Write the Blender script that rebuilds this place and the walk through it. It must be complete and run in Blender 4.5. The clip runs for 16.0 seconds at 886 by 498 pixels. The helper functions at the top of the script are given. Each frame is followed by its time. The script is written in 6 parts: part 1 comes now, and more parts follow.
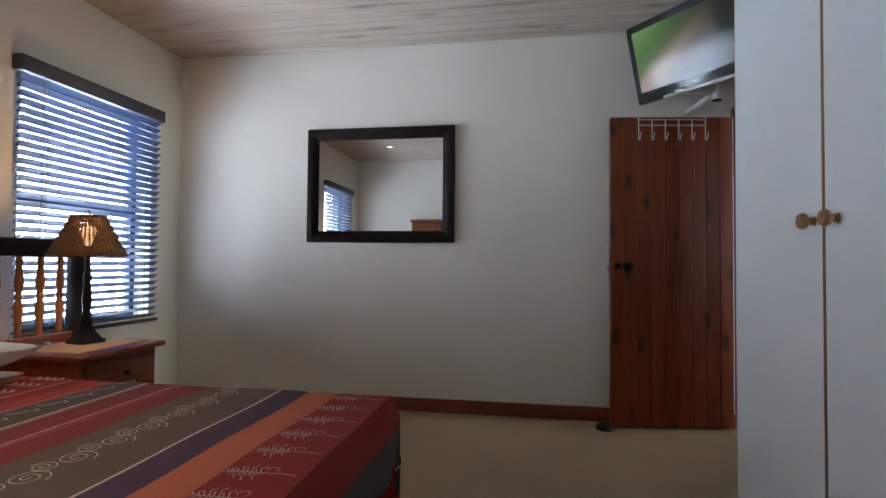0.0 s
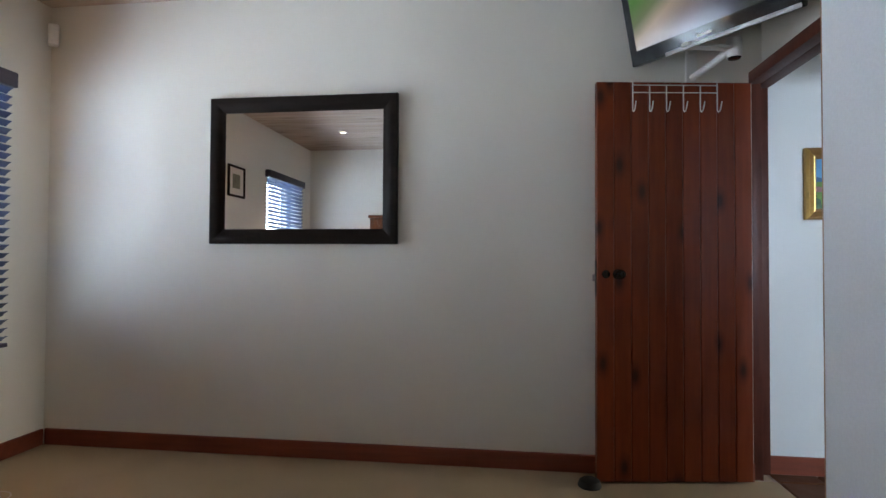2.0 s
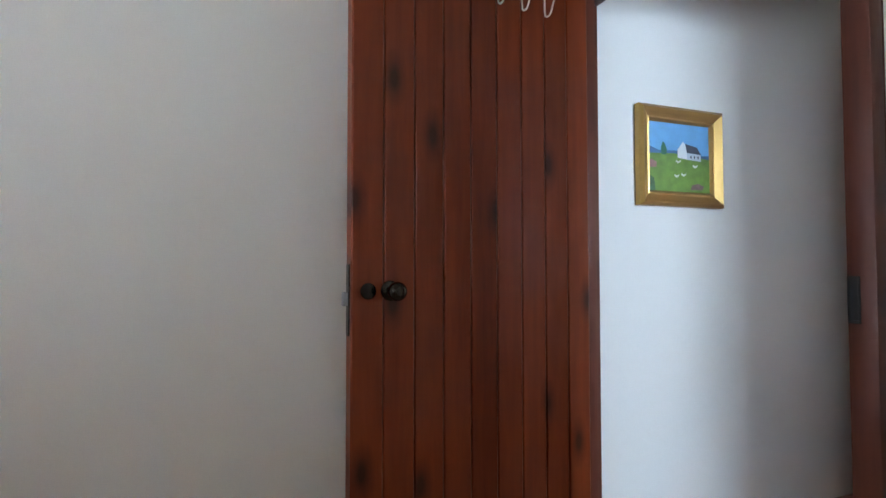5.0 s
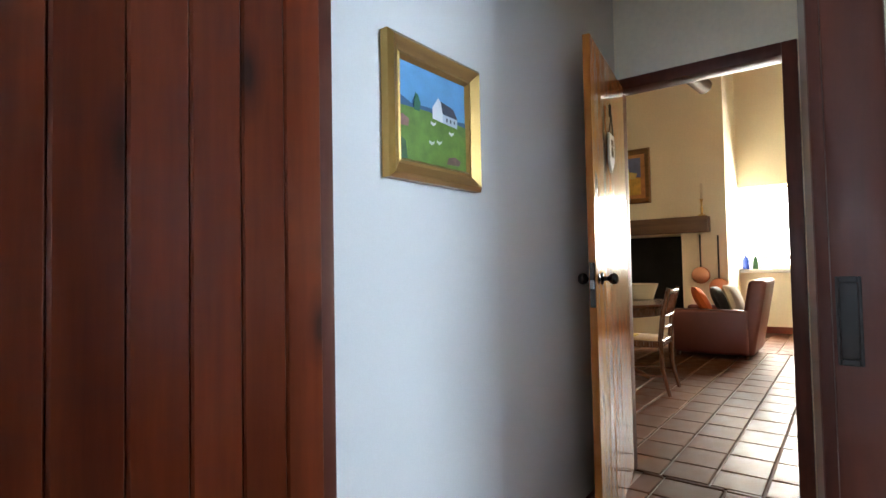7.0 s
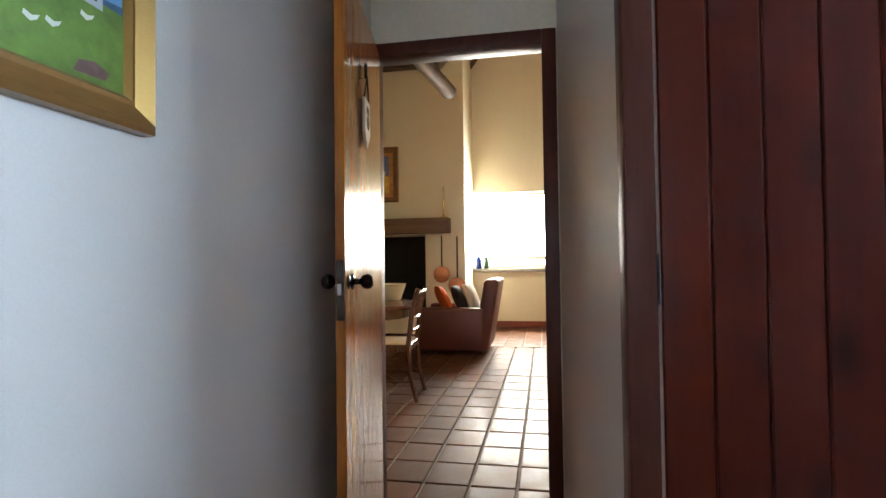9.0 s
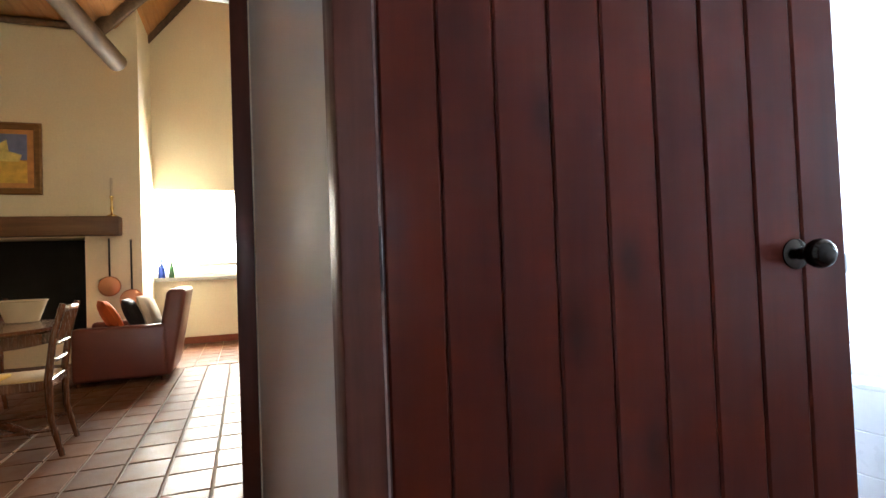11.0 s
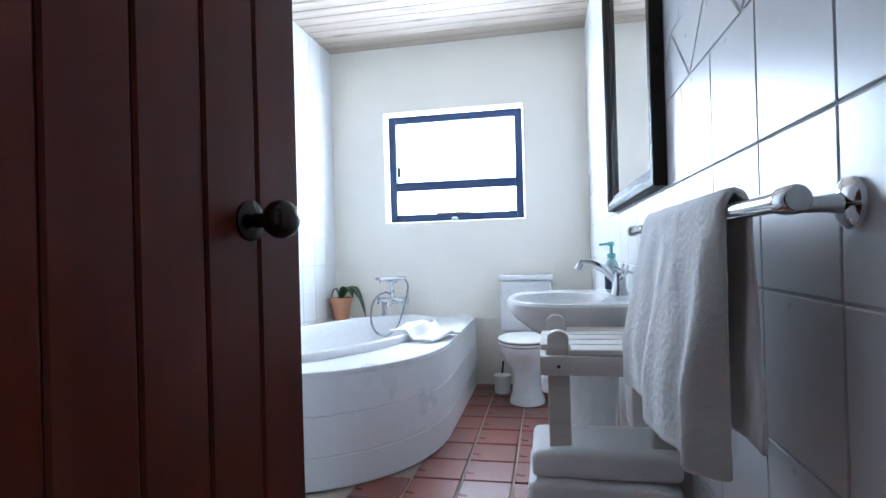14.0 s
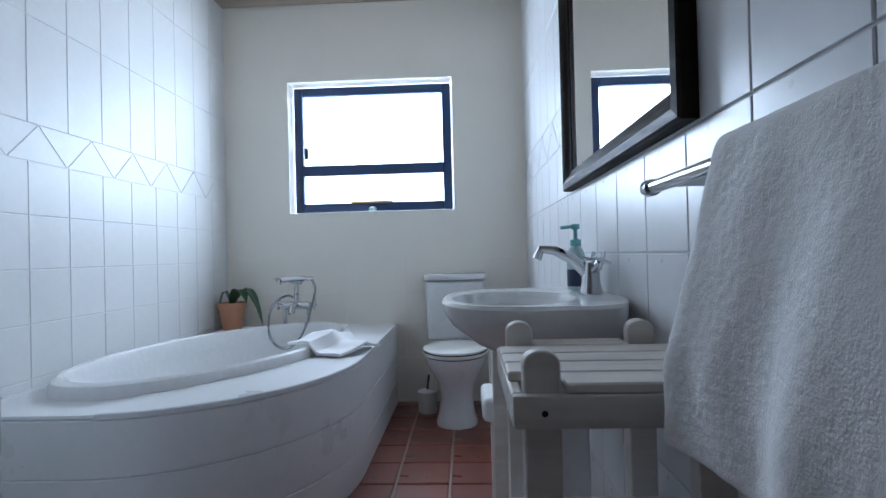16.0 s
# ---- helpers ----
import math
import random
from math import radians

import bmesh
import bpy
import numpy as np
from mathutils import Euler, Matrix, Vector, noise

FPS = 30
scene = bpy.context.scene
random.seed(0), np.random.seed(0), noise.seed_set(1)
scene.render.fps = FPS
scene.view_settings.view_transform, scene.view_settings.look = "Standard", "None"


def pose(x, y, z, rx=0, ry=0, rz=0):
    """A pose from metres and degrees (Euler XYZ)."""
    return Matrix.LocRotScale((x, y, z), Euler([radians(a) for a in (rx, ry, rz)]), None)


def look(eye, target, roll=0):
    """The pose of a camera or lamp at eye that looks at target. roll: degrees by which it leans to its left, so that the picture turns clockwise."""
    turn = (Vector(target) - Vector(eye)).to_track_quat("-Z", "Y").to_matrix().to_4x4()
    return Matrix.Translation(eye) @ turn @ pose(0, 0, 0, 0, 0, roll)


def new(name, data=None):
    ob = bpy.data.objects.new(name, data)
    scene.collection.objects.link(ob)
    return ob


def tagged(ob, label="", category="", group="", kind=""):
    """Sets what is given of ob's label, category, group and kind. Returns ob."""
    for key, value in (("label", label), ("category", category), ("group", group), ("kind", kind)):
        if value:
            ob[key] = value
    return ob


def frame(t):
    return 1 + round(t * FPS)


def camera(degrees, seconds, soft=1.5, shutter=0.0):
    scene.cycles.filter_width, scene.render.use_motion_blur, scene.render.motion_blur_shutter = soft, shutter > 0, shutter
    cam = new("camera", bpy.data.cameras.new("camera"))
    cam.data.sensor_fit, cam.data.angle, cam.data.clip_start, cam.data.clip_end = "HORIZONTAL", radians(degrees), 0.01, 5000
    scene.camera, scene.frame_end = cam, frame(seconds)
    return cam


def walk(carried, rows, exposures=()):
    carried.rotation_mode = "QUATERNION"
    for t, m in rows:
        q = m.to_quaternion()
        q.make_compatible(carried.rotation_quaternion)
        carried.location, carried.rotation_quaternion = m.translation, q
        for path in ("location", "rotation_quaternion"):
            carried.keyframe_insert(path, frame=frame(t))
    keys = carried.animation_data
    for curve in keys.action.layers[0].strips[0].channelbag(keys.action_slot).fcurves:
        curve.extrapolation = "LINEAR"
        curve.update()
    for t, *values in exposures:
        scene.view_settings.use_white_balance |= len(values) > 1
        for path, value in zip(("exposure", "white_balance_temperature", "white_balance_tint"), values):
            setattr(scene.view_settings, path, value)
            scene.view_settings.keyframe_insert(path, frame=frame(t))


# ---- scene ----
cam = camera(79.9, 16.0)
PATH = [
    (0, (0.782, -0.29, 1.057), (0.454, 1.682, 1.112), 0.5),
    (0.5, (0.781, -0.135, 1.065), (0.457, 1.838, 1.123), 0.5),
    (1, (0.776, 0.07, 1.076), (0.482, 2.047, 1.136), 0.5),
    (1.5, (0.829, 0.322, 1.091), (0.566, 2.304, 1.149), 0.5),
    (2, (0.853, 0.554, 1.12), (0.607, 2.539, 1.161), 0.3),
    (2.5, (0.854, 0.813, 1.102), (0.652, 2.801, 1.166), 0.5),
    (3, (0.89, 1.048, 1.094), (0.795, 3.045, 1.156), 0.4),
    (3.5, (0.941, 1.286, 1.125), (0.979, 3.285, 1.177), 0.4),
    (3.7, (0.967, 1.366, 1.118), (1.061, 3.363, 1.176), 0.4),
    (5.8, (1.115, 2.327, 1.114), (2.26, 3.966, 1.181), -0.4),
    (6, (1.151, 2.387, 1.116), (2.393, 3.953, 1.185), -0.5),
    (6.5, (1.303, 2.52, 1.109), (2.745, 3.903, 1.177), -0.8),
    (7, (1.449, 2.639, 1.113), (3.03, 3.862, 1.181), -1.1),
    (7.5, (1.586, 2.764, 1.119), (3.298, 3.796, 1.184), -1.1),
    (8, (1.705, 2.83, 1.114), (3.541, 3.622, 1.172), -0.9),
    (8.2, (1.771, 2.849, 1.119), (3.645, 3.547, 1.172), -0.8),
    (10.5, (2.237, 2.865, 1.072), (4.208, 2.532, 1.132), -1.8),
    (11, (2.317, 2.832, 1.061), (4.188, 2.13, 1.111), -2.2),
    (11.5, (2.424, 2.838, 1.058), (4.083, 1.721, 1.088), -2.2),
    (12, (2.528, 2.843, 1.058), (3.769, 1.274, 1.055), -1.9),
    (12.5, (2.534, 2.843, 1.04), (3.475, 1.078, 1.045), -1.7),
    (13, (2.554, 2.804, 1.03), (3.243, 0.926, 1.039), -1.4),
    (13.5, (2.568, 2.716, 1.016), (3.08, 0.783, 1.024), -1.5),
    (14, (2.58, 2.57, 1.006), (2.966, 0.608, 1.015), -1.6),
    (14.5, (2.588, 2.438, 0.994), (2.884, 0.46, 1.002), -1.9),
    (15, (2.638, 2.291, 0.993), (2.834, 0.301, 1.003), -1.9),
    (15.5, (2.664, 2.16, 0.97), (2.782, 0.163, 0.987), -1.4),
    (16, (2.662, 2.014, 0.945), (2.749, 0.016, 0.965), -1.4),
]
EXPOSURES = [(0, 0.0), (1.5, 0.08), (3.5, 0.46), (6.0, 0.88), (8.0, 0.62), (10.5, 0.70), (11.0, 0.95), (11.5, 0.92), (12.0, 0.52), (12.5, 0.30), (13.5, -0.08), (14.5, -0.60), (15.2, -1.00), (16.0, -1.50)]
walk(cam, [(t, look(eye, target, roll)) for t, eye, target, roll in PATH], EXPOSURES)

# ---- world and daylight ----
world = bpy.data.worlds.new("sky")
scene.world = world
world.use_nodes = True
wn = world.node_tree.nodes
sky = wn.new("ShaderNodeTexSky")
sky.sky_type, sky.sun_disc = "NISHITA", False
sky.sun_elevation, sky.sun_rotation = radians(58), radians(0)
wn["Background"].inputs[1].default_value = 0.10
world.node_tree.links.new(sky.outputs[0], wn["Background"].inputs[0])

sun = new("sun", bpy.data.lights.new("sun", "SUN"))
sun.data.energy, sun.data.angle, sun.data.color = 3.0, radians(0.5), (1.0, 0.95, 0.88)
sun.matrix_world = look((5, 11, 12), (5, 3.5, 0))


def window_light(name, eye, target, w, h, watts, colour):
    """The sky's light at one window opening."""
    la = bpy.data.lights.new(name, "AREA")
    la.shape, la.size, la.size_y, la.energy, la.color = "RECTANGLE", w, h, watts, colour
    ob = new(name, la)
    ob.matrix_world = look(eye, target)
    return ob


window_light("bedroom_daylight", (-2.22, 2.62, 1.42), (0, 2.62, 1.42), 1.2, 1.7, 132, (0.69, 0.83, 1.0))
window_light("bedroom_daylight", (-2.22, 0.03, 1.42), (0, 0.03, 1.42), 1.1, 1.7, 82, (0.68, 0.83, 1.0))
window_light("bathroom_daylight", (3.27, -1.66, 1.65), (3.27, 0, 1.65), 1.1, 0.85, 166, (0.59, 0.76, 1.0))
window_light("lounge_daylight", (11.35, 3.35, 1.75), (4, 3.35, 1.75), 1.5, 1.1, 185, (1.0, 0.95, 0.83))

# ---- materials ----
MATS = {}


def tree_of(name):
    m = bpy.data.materials.new(name)
    m.use_nodes = True
    nt = m.node_tree
    return m, nt, nt.nodes, nt.links, nt.nodes["Principled BSDF"]


def coords(nt, scale):
    tc = nt.nodes.new("ShaderNodeTexCoord")
    mp = nt.nodes.new("ShaderNodeMapping")
    mp.inputs["Scale"].default_value = scale
    nt.links.new(tc.outputs["Object"], mp.inputs[0])
    return mp.outputs[0]


def noise_tex(nt, vec, scale, detail=4.0, rough=0.55):
    n = nt.nodes.new("ShaderNodeTexNoise")
    n.inputs["Scale"].default_value, n.inputs["Detail"].default_value, n.inputs["Roughness"].default_value = scale, detail, rough
    nt.links.new(vec, n.inputs["Vector"])
    return n.outputs[0]


def ramp(nt, fac, stops, interp="LINEAR"):
    r = nt.nodes.new("ShaderNodeValToRGB")
    r.color_ramp.interpolation = interp
    e = r.color_ramp.elements
    while len(e) < len(stops):
        e.new(0.5)
    for el, (p, c) in zip(e, stops):
        el.position = p
        el.color = (*c, 1) if len(c) == 3 else c
    nt.links.new(fac, r.inputs[0])
    return r.outputs[0]


def mix(nt, a, b, fac, blend="MIX"):
    n = nt.nodes.new("ShaderNodeMix")
    n.data_type, n.blend_type = "RGBA", blend
    for sock, v in ((n.inputs[0], fac), (n.inputs[6], a), (n.inputs[7], b)):
        if isinstance(v, (int, float)):
            sock.default_value = v
        elif isinstance(v, tuple):
            sock.default_value = (*v, 1)
        else:
            nt.links.new(v, sock)
    return n.outputs[2]


def bump(nt, bsdf, height, strength, dist=0.002):
    b = nt.nodes.new("ShaderNodeBump")
    b.inputs["Strength"].default_value, b.inputs["Distance"].default_value = strength, dist
    nt.links.new(height, b.inputs["Height"])
    nt.links.new(b.outputs[0], bsdf.inputs["Normal"])


def shade(c, k):
    return tuple(min(1.0, v * k) for v in c)


def plain(name, colour, rough=0.5, metal=0.0, var=0.08, scale=6.0, grain=120.0, relief=0.15, coat=0.0, rvar=0.1, vary=0.0):
    """A surface with broad stains and a fine grain."""
    if name in MATS:
        return MATS[name]
    m, nt, nodes, links, bsdf = tree_of(name)
    v = coords(nt, (1, 1, 1))
    broad, fine = noise_tex(nt, v, scale), noise_tex(nt, v, grain, 3.0)
    c = ramp(nt, broad, [(0.3, shade(colour, 1 - var)), (0.7, shade(colour, 1 + var))])
    c = mix(nt, c, ramp(nt, fine, [(0.25, shade(colour, 0.86)), (0.75, shade(colour, 1.1))]), 0.35)
    if vary:
        oi = nodes.new("ShaderNodeObjectInfo")
        c = mix(nt, c, ramp(nt, oi.outputs["Random"], [(0, shade(colour, 1 - vary)), (1, shade(colour, 1 + vary))]), 0.55)
    links.new(c, bsdf.inputs["Base Color"])
    links.new(ramp(nt, broad, [(0.3, (rough - rvar * rough,) * 3), (0.7, (min(1, rough + rvar * rough),) * 3)]), bsdf.inputs["Roughness"])
    bsdf.inputs["Metallic"].default_value = metal
    bsdf.inputs["Coat Weight"].default_value = coat
    bsdf.inputs["Coat Roughness"].default_value = 0.12
    if relief:
        bump(nt, bsdf, fine, relief)
    MATS[name] = m
    return m


def wood(name, dark, light, along="z", rough=0.35, coat=0.3, knots=0.0, vary=0.25, relief=0.2, period=1.0, gloss=0.5):
    """Grain drawn out along one axis, knots, and a tone of its own for each board."""
    if name in MATS:
        return MATS[name]
    m, nt, nodes, links, bsdf = tree_of(name)
    sc = {"x": (1.2, 14, 14), "y": (14, 1.2, 14), "z": (14, 14, 1.2)}[along]
    oi = nodes.new("ShaderNodeObjectInfo")
    off = nodes.new("ShaderNodeVectorMath")
    off.operation = "SCALE"
    off.inputs[0].default_value = (7.3, 3.1, 5.7)
    links.new(oi.outputs["Random"], off.inputs["Scale"])
    tc = nodes.new("ShaderNodeTexCoord")
    add = nodes.new("ShaderNodeVectorMath")
    links.new(tc.outputs["Object"], add.inputs[0])
    links.new(off.outputs[0], add.inputs[1])
    mp = nodes.new("ShaderNodeMapping")
    mp.inputs["Scale"].default_value = tuple(s * period for s in sc)
    links.new(add.outputs[0], mp.inputs[0])
    g = noise_tex(nt, mp.outputs[0], 1.6, 6.0, 0.6)
    f = noise_tex(nt, mp.outputs[0], 9.0, 3.0, 0.6)
    c = ramp(nt, g, [(0.28, dark), (0.72, light)])
    c = mix(nt, c, ramp(nt, f, [(0.3, shade(dark, 0.8)), (0.7, light)]), 0.16)
    if vary:
        c = mix(nt, c, ramp(nt, oi.outputs["Random"], [(0, shade(dark, 0.9)), (1, shade(light, 1.15))]), vary)
    if knots:
        mk = nodes.new("ShaderNodeMapping")
        mk.inputs["Scale"].default_value = {"x": (2.2, 8, 8), "y": (8, 2.2, 8), "z": (8, 8, 3.6)}[along]
        links.new(add.outputs[0], mk.inputs[0])
        if along == "z":
            mk.inputs["Rotation"].default_value = (math.pi / 2, 0, 0)
        vo = nodes.new("ShaderNodeTexVoronoi")
        vo.voronoi_dimensions = "2D"
        vo.inputs["Scale"].default_value = 0.48
        links.new(mk.outputs[0], vo.inputs["Vector"])
        k = ramp(nt, vo.outputs["Distance"], [(0.03, (knots,) * 3), (0.085, (knots * 0.45,) * 3), (0.15, (0, 0, 0))])
        c = mix(nt, c, shade(dark, 0.22), k)
    links.new(c, bsdf.inputs["Base Color"])
    links.new(ramp(nt, f, [(0.3, (rough * 0.85,) * 3), (0.7, (min(1, rough * 1.2),) * 3)]), bsdf.inputs["Roughness"])
    bsdf.inputs["Specular IOR Level"].default_value = gloss
    bsdf.inputs["Coat Weight"].default_value = coat
    bsdf.inputs["Coat Roughness"].default_value = 0.2
    bump(nt, bsdf, f, relief, 0.001)
    MATS[name] = m
    return m


def metal(name, colour, rough):
    return plain(name, colour, rough, 1.0, 0.05, 8, 200, 0.05)


def glow(name, colour, strength):
    m, nt, nodes, links, bsdf = tree_of(name)
    bsdf.inputs["Emission Color"].default_value = (*colour, 1)
    bsdf.inputs["Emission Strength"].default_value = strength
    return m


def clear_glass(name, colour=(1, 1, 1), rough=0.0):
    m, nt, nodes, links, bsdf = tree_of(name)
    bsdf.inputs["Base Color"].default_value = (*colour, 1)
    bsdf.inputs["Transmission Weight"].default_value = 1.0
    bsdf.inputs["Roughness"].default_value = rough
    bsdf.inputs["IOR"].default_value = 1.45
    return m


PAINT = plain("cream_wall_paint", (0.78, 0.75, 0.67), 0.5, 0, 0.03, 1.2, 320, 0.08)
HALL_PAINT = plain("hall_wall_paint", (0.80, 0.78, 0.72), 0.24, 0, 0.02, 1.2, 420, 0.03)
LOUNGE_PAINT = plain("lounge_wall_paint", (0.80, 0.73, 0.56), 0.6, 0, 0.05, 1.2, 40, 0.25)
BATH_PAINT = plain("white_wall_paint", (0.87, 0.83, 0.745), 0.5, 0, 0.03, 1.2, 320, 0.06)
CEIL = wood("whitewashed_pine", (0.37, 0.285, 0.22), (0.58, 0.49, 0.41), "x", 0.55, 0.05, 0.45, 0.0, 0.2, 0.6)
CARPET = plain("beige_carpet", (0.42, 0.32, 0.20), 0.95, 0, 0.08, 3, 260, 0.9)
DOORWOOD = wood("red_stained_pine", (0.10, 0.0145, 0.004), (0.245, 0.045, 0.010), "z", 0.34, 0.04, 0.9, 0.3, 0.1, 1.0, 0.3)
DOOR2WOOD = wood("varnished_red_pine", (0.27, 0.075, 0.011), (0.52, 0.19, 0.04), "z", 0.15, 0.0, 0.7, 0.3, 0.2, 1.0, 0.36)
BATHDOOR = wood("mahogany_stained_pine", (0.070, 0.0084, 0.0034), (0.142, 0.0190, 0.006), "z", 0.34, 0.0, 0.6, 0.16, 0.04, 0.5, 0.26)
FRAMEWOOD = wood("dark_frame_wood", (0.055, 0.014, 0.008), (0.12, 0.034, 0.019), "z", 0.42, 0.0, 0.3, 0.1, 0.25, 1.0, 0.25)
SKIRT = wood("red_brown_skirting", (0.15, 0.029, 0.011), (0.26, 0.056, 0.023), "x", 0.4, 0.2, 0.2, 0.1)
BLACKWOOD = wood("black_brown_wood", (0.008, 0.006, 0.005), (0.020, 0.013, 0.010), "x", 0.5, 0.0, 0, 0.1, 0.1, 1.0, 0.12)
BLINDWOOD = wood("dark_blind_wood", (0.028, 0.026, 0.045), (0.060, 0.052, 0.080), "y", 0.4, 0.2, 0, 0.2)
# dark slat wood with the sky's blue light put into its colour
SLATWOOD = wood("dark_slat_wood_sky_tint", (0.032, 0.052, 0.125), (0.065, 0.095, 0.20), "y", 0.32, 0.25, 0, 0.2)
FURN = wood("cherry_furniture_wood", (0.15, 0.026, 0.008), (0.30, 0.066, 0.02), "y", 0.22, 0.5, 0.15, 0.1)
DARKFURN = wood("dark_dining_wood", (0.06, 0.018, 0.008), (0.14, 0.045, 0.018), "z", 0.25, 0.4, 0, 0.1)
SPINDLE = wood("honey_pine", (0.30, 0.10, 0.03), (0.48, 0.19, 0.07), "z", 0.3, 0.4, 0, 0.2)
MELAMINE = plain("white_melamine", (0.74, 0.76, 0.77), 0.38, 0, 0.02, 2, 150, 0.03)
EDGEWOOD = wood("oak_edging", (0.26, 0.13, 0.06), (0.42, 0.24, 0.12), "z", 0.45, 0.1, 0, 0)
KNOBWOOD = wood("turned_knob_wood", (0.24, 0.11, 0.04), (0.40, 0.20, 0.08), "y", 0.4, 0.3, 0, 0.1)
TERRA = plain("terracotta_tile", (0.175, 0.041, 0.025), 0.32, 0, 0.22, 5, 70, 0.3, 0.25, 0.25, 0.25)
TERRA_LOUNGE = plain("glazed_quarry_tile", (0.125, 0.050, 0.024), 0.50, 0, 0.2, 5, 60, 0.3, 0.08, 0.3, 0.25)
TERRA_LOUNGE.node_tree.nodes["Principled BSDF"].inputs["Specular IOR Level"].default_value = 0.10
GROUT = plain("grey_grout", (0.40, 0.32, 0.27), 0.9, 0, 0.12, 8, 160, 0.5)
WTILE = plain("white_wall_tile", (0.75, 0.755, 0.765), 0.30, 0, 0.015, 3, 30, 0.02, 0.0, 0.15, 0.02)
WGROUT = plain("white_grout", (0.66, 0.66, 0.67), 0.85, 0, 0.06, 10, 200, 0.3)
# close to the tile's white: joints bleached by window light, put into the colour
EGROUT = plain("washed_out_white_grout", (0.78, 0.78, 0.77), 0.85, 0, 0.04, 10, 200, 0.2)
ETILE = plain("satin_white_wall_tile", (0.79, 0.79, 0.78), 0.42, 0, 0.02, 3, 30, 0.04, 0.0, 0.15, 0.015)
CERAMIC = plain("white_ceramic", (0.80, 0.80, 0.795), 0.16, 0, 0.01, 2, 40, 0.0, 0.0)
CHROME = metal("chrome", (0.64, 0.65, 0.67), 0.07)
DARKMETAL = metal("aged_dark_brass", (0.055, 0.048, 0.042), 0.22)
STEEL = metal("worn_steel", (0.35, 0.34, 0.33), 0.35)
BRASS = metal("brass", (0.72, 0.50, 0.20), 0.25)
COPPER = metal("copper", (0.55, 0.24, 0.13), 0.3)
MIRROR = plain("mirror_silver", (0.93, 0.94, 0.94), 0.004, 1.0, 0.0, 8, 200, 0.0)
GLASS = clear_glass("window_glass")
WHITEPL = plain("white_plastic", (0.78, 0.77, 0.73), 0.4, 0, 0.02, 4, 80, 0.02)
BLACKPL = plain("black_gloss_plastic", (0.012, 0.012, 0.013), 0.16, 0, 0.05, 4, 80, 0.0)
RUBBER = plain("black_rubber", (0.015, 0.014, 0.013), 0.7)
IRON = plain("black_iron", (0.02, 0.018, 0.018), 0.45, 0.4)
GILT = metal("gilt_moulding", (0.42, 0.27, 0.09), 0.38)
# the lounge frame's brown, and the hall gilt frame's shaded rails
GILTDARK = wood("bronze_wood_and_shaded_gilt", (0.16, 0.075, 0.02), (0.30, 0.16, 0.05), "x", 0.35, 0.2, 0, 0)
LINEN = plain("white_linen", (0.80, 0.78, 0.74), 0.9, 0, 0.03, 4, 300, 0.4)
TOWEL = plain("white_terry_towel", (0.90, 0.89, 0.89), 0.97, 0, 0.02, 14, 330, 0.4)
WHITEWOOD = wood("whitewashed_slat_wood", (0.56, 0.50, 0.45), (0.78, 0.73, 0.68), "x", 0.55, 0.05, 0.25, 0.2)
CLAY = plain("terracotta_pot_clay", (0.55, 0.26, 0.15), 0.8, 0, 0.12, 20, 200, 0.4)
LEAF = plain("orchid_leaf", (0.035, 0.085, 0.035), 0.35, 0, 0.25, 20, 120, 0.1)
SOIL = plain("dark_soil", (0.03, 0.02, 0.014), 0.95, 0, 0.3, 60, 300, 1.0)
RATTAN = plain("woven_rattan", (0.19, 0.085, 0.036), 0.6, 0, 0.25, 30, 150, 0.5, 0, 0.1, 0.2)
CANE = plain("woven_cane_seat", (0.48, 0.31, 0.13), 0.6, 0, 0.15, 30, 220, 0.8)
LEATHER = plain("maroon_leather", (0.12, 0.03, 0.022), 0.35, 0, 0.15, 6, 90, 0.3)
ORANGE = plain("orange_fabric", (0.62, 0.12, 0.02), 0.85, 0, 0.06, 6, 250, 0.4)
BLACKFAB = plain("black_fabric", (0.02, 0.016, 0.016), 0.85, 0, 0.1, 6, 250, 0.4)
CREAMFAB = plain("cream_fabric", (0.62, 0.54, 0.40), 0.85, 0, 0.06, 6, 250, 0.4)
SOOT = plain("soot_black", (0.010, 0.009, 0.009), 0.9, 0, 0.3, 5, 60, 0.5)
BEAMWOOD = wood("gum_pole_wood", (0.045, 0.024, 0.012), (0.16, 0.095, 0.05), "x", 0.6, 0.05, 0.4, 0.2)
LROOF = wood("orange_pine_boards", (0.30, 0.12, 0.03), (0.48, 0.22, 0.07), "x", 0.45, 0.2, 0.5, 0)
MANTEL = wood("old_mantel_wood", (0.09, 0.04, 0.016), (0.18, 0.09, 0.04), "y", 0.5, 0.1, 0.4, 0)
# dark paint, bluer than it is: daylight's halation is in the colour
WINDOWPAINT = plain("dark_window_paint_blue_haze", (0.015, 0.040, 0.11), 0.4, 0, 0.1, 5, 80, 0.1)
SILL = plain("grey_painted_sill", (0.36, 0.35, 0.32), 0.5)
BLUEGLASS = plain("blue_bottle_glass", (0.02, 0.05, 0.30), 0.1, 0, 0.05, 4, 80, 0.0)
TEALPL = plain("teal_soap_plastic", (0.20, 0.58, 0.58), 0.25, 0, 0.05, 4, 80, 0.0)
SOAPCLEAR = plain("pale_green_soap_bottle", (0.42, 0.60, 0.58), 0.15, 0, 0.05, 4, 80, 0.0)
DARKLABEL = plain("navy_label", (0.02, 0.03, 0.08), 0.4)
BULB = glow("lamp_bulb_glow", (1.0, 0.62, 0.28), 6.0)
SPOTGLOW = glow("downlight_glow", (1.0, 0.86, 0.66), 18.0)


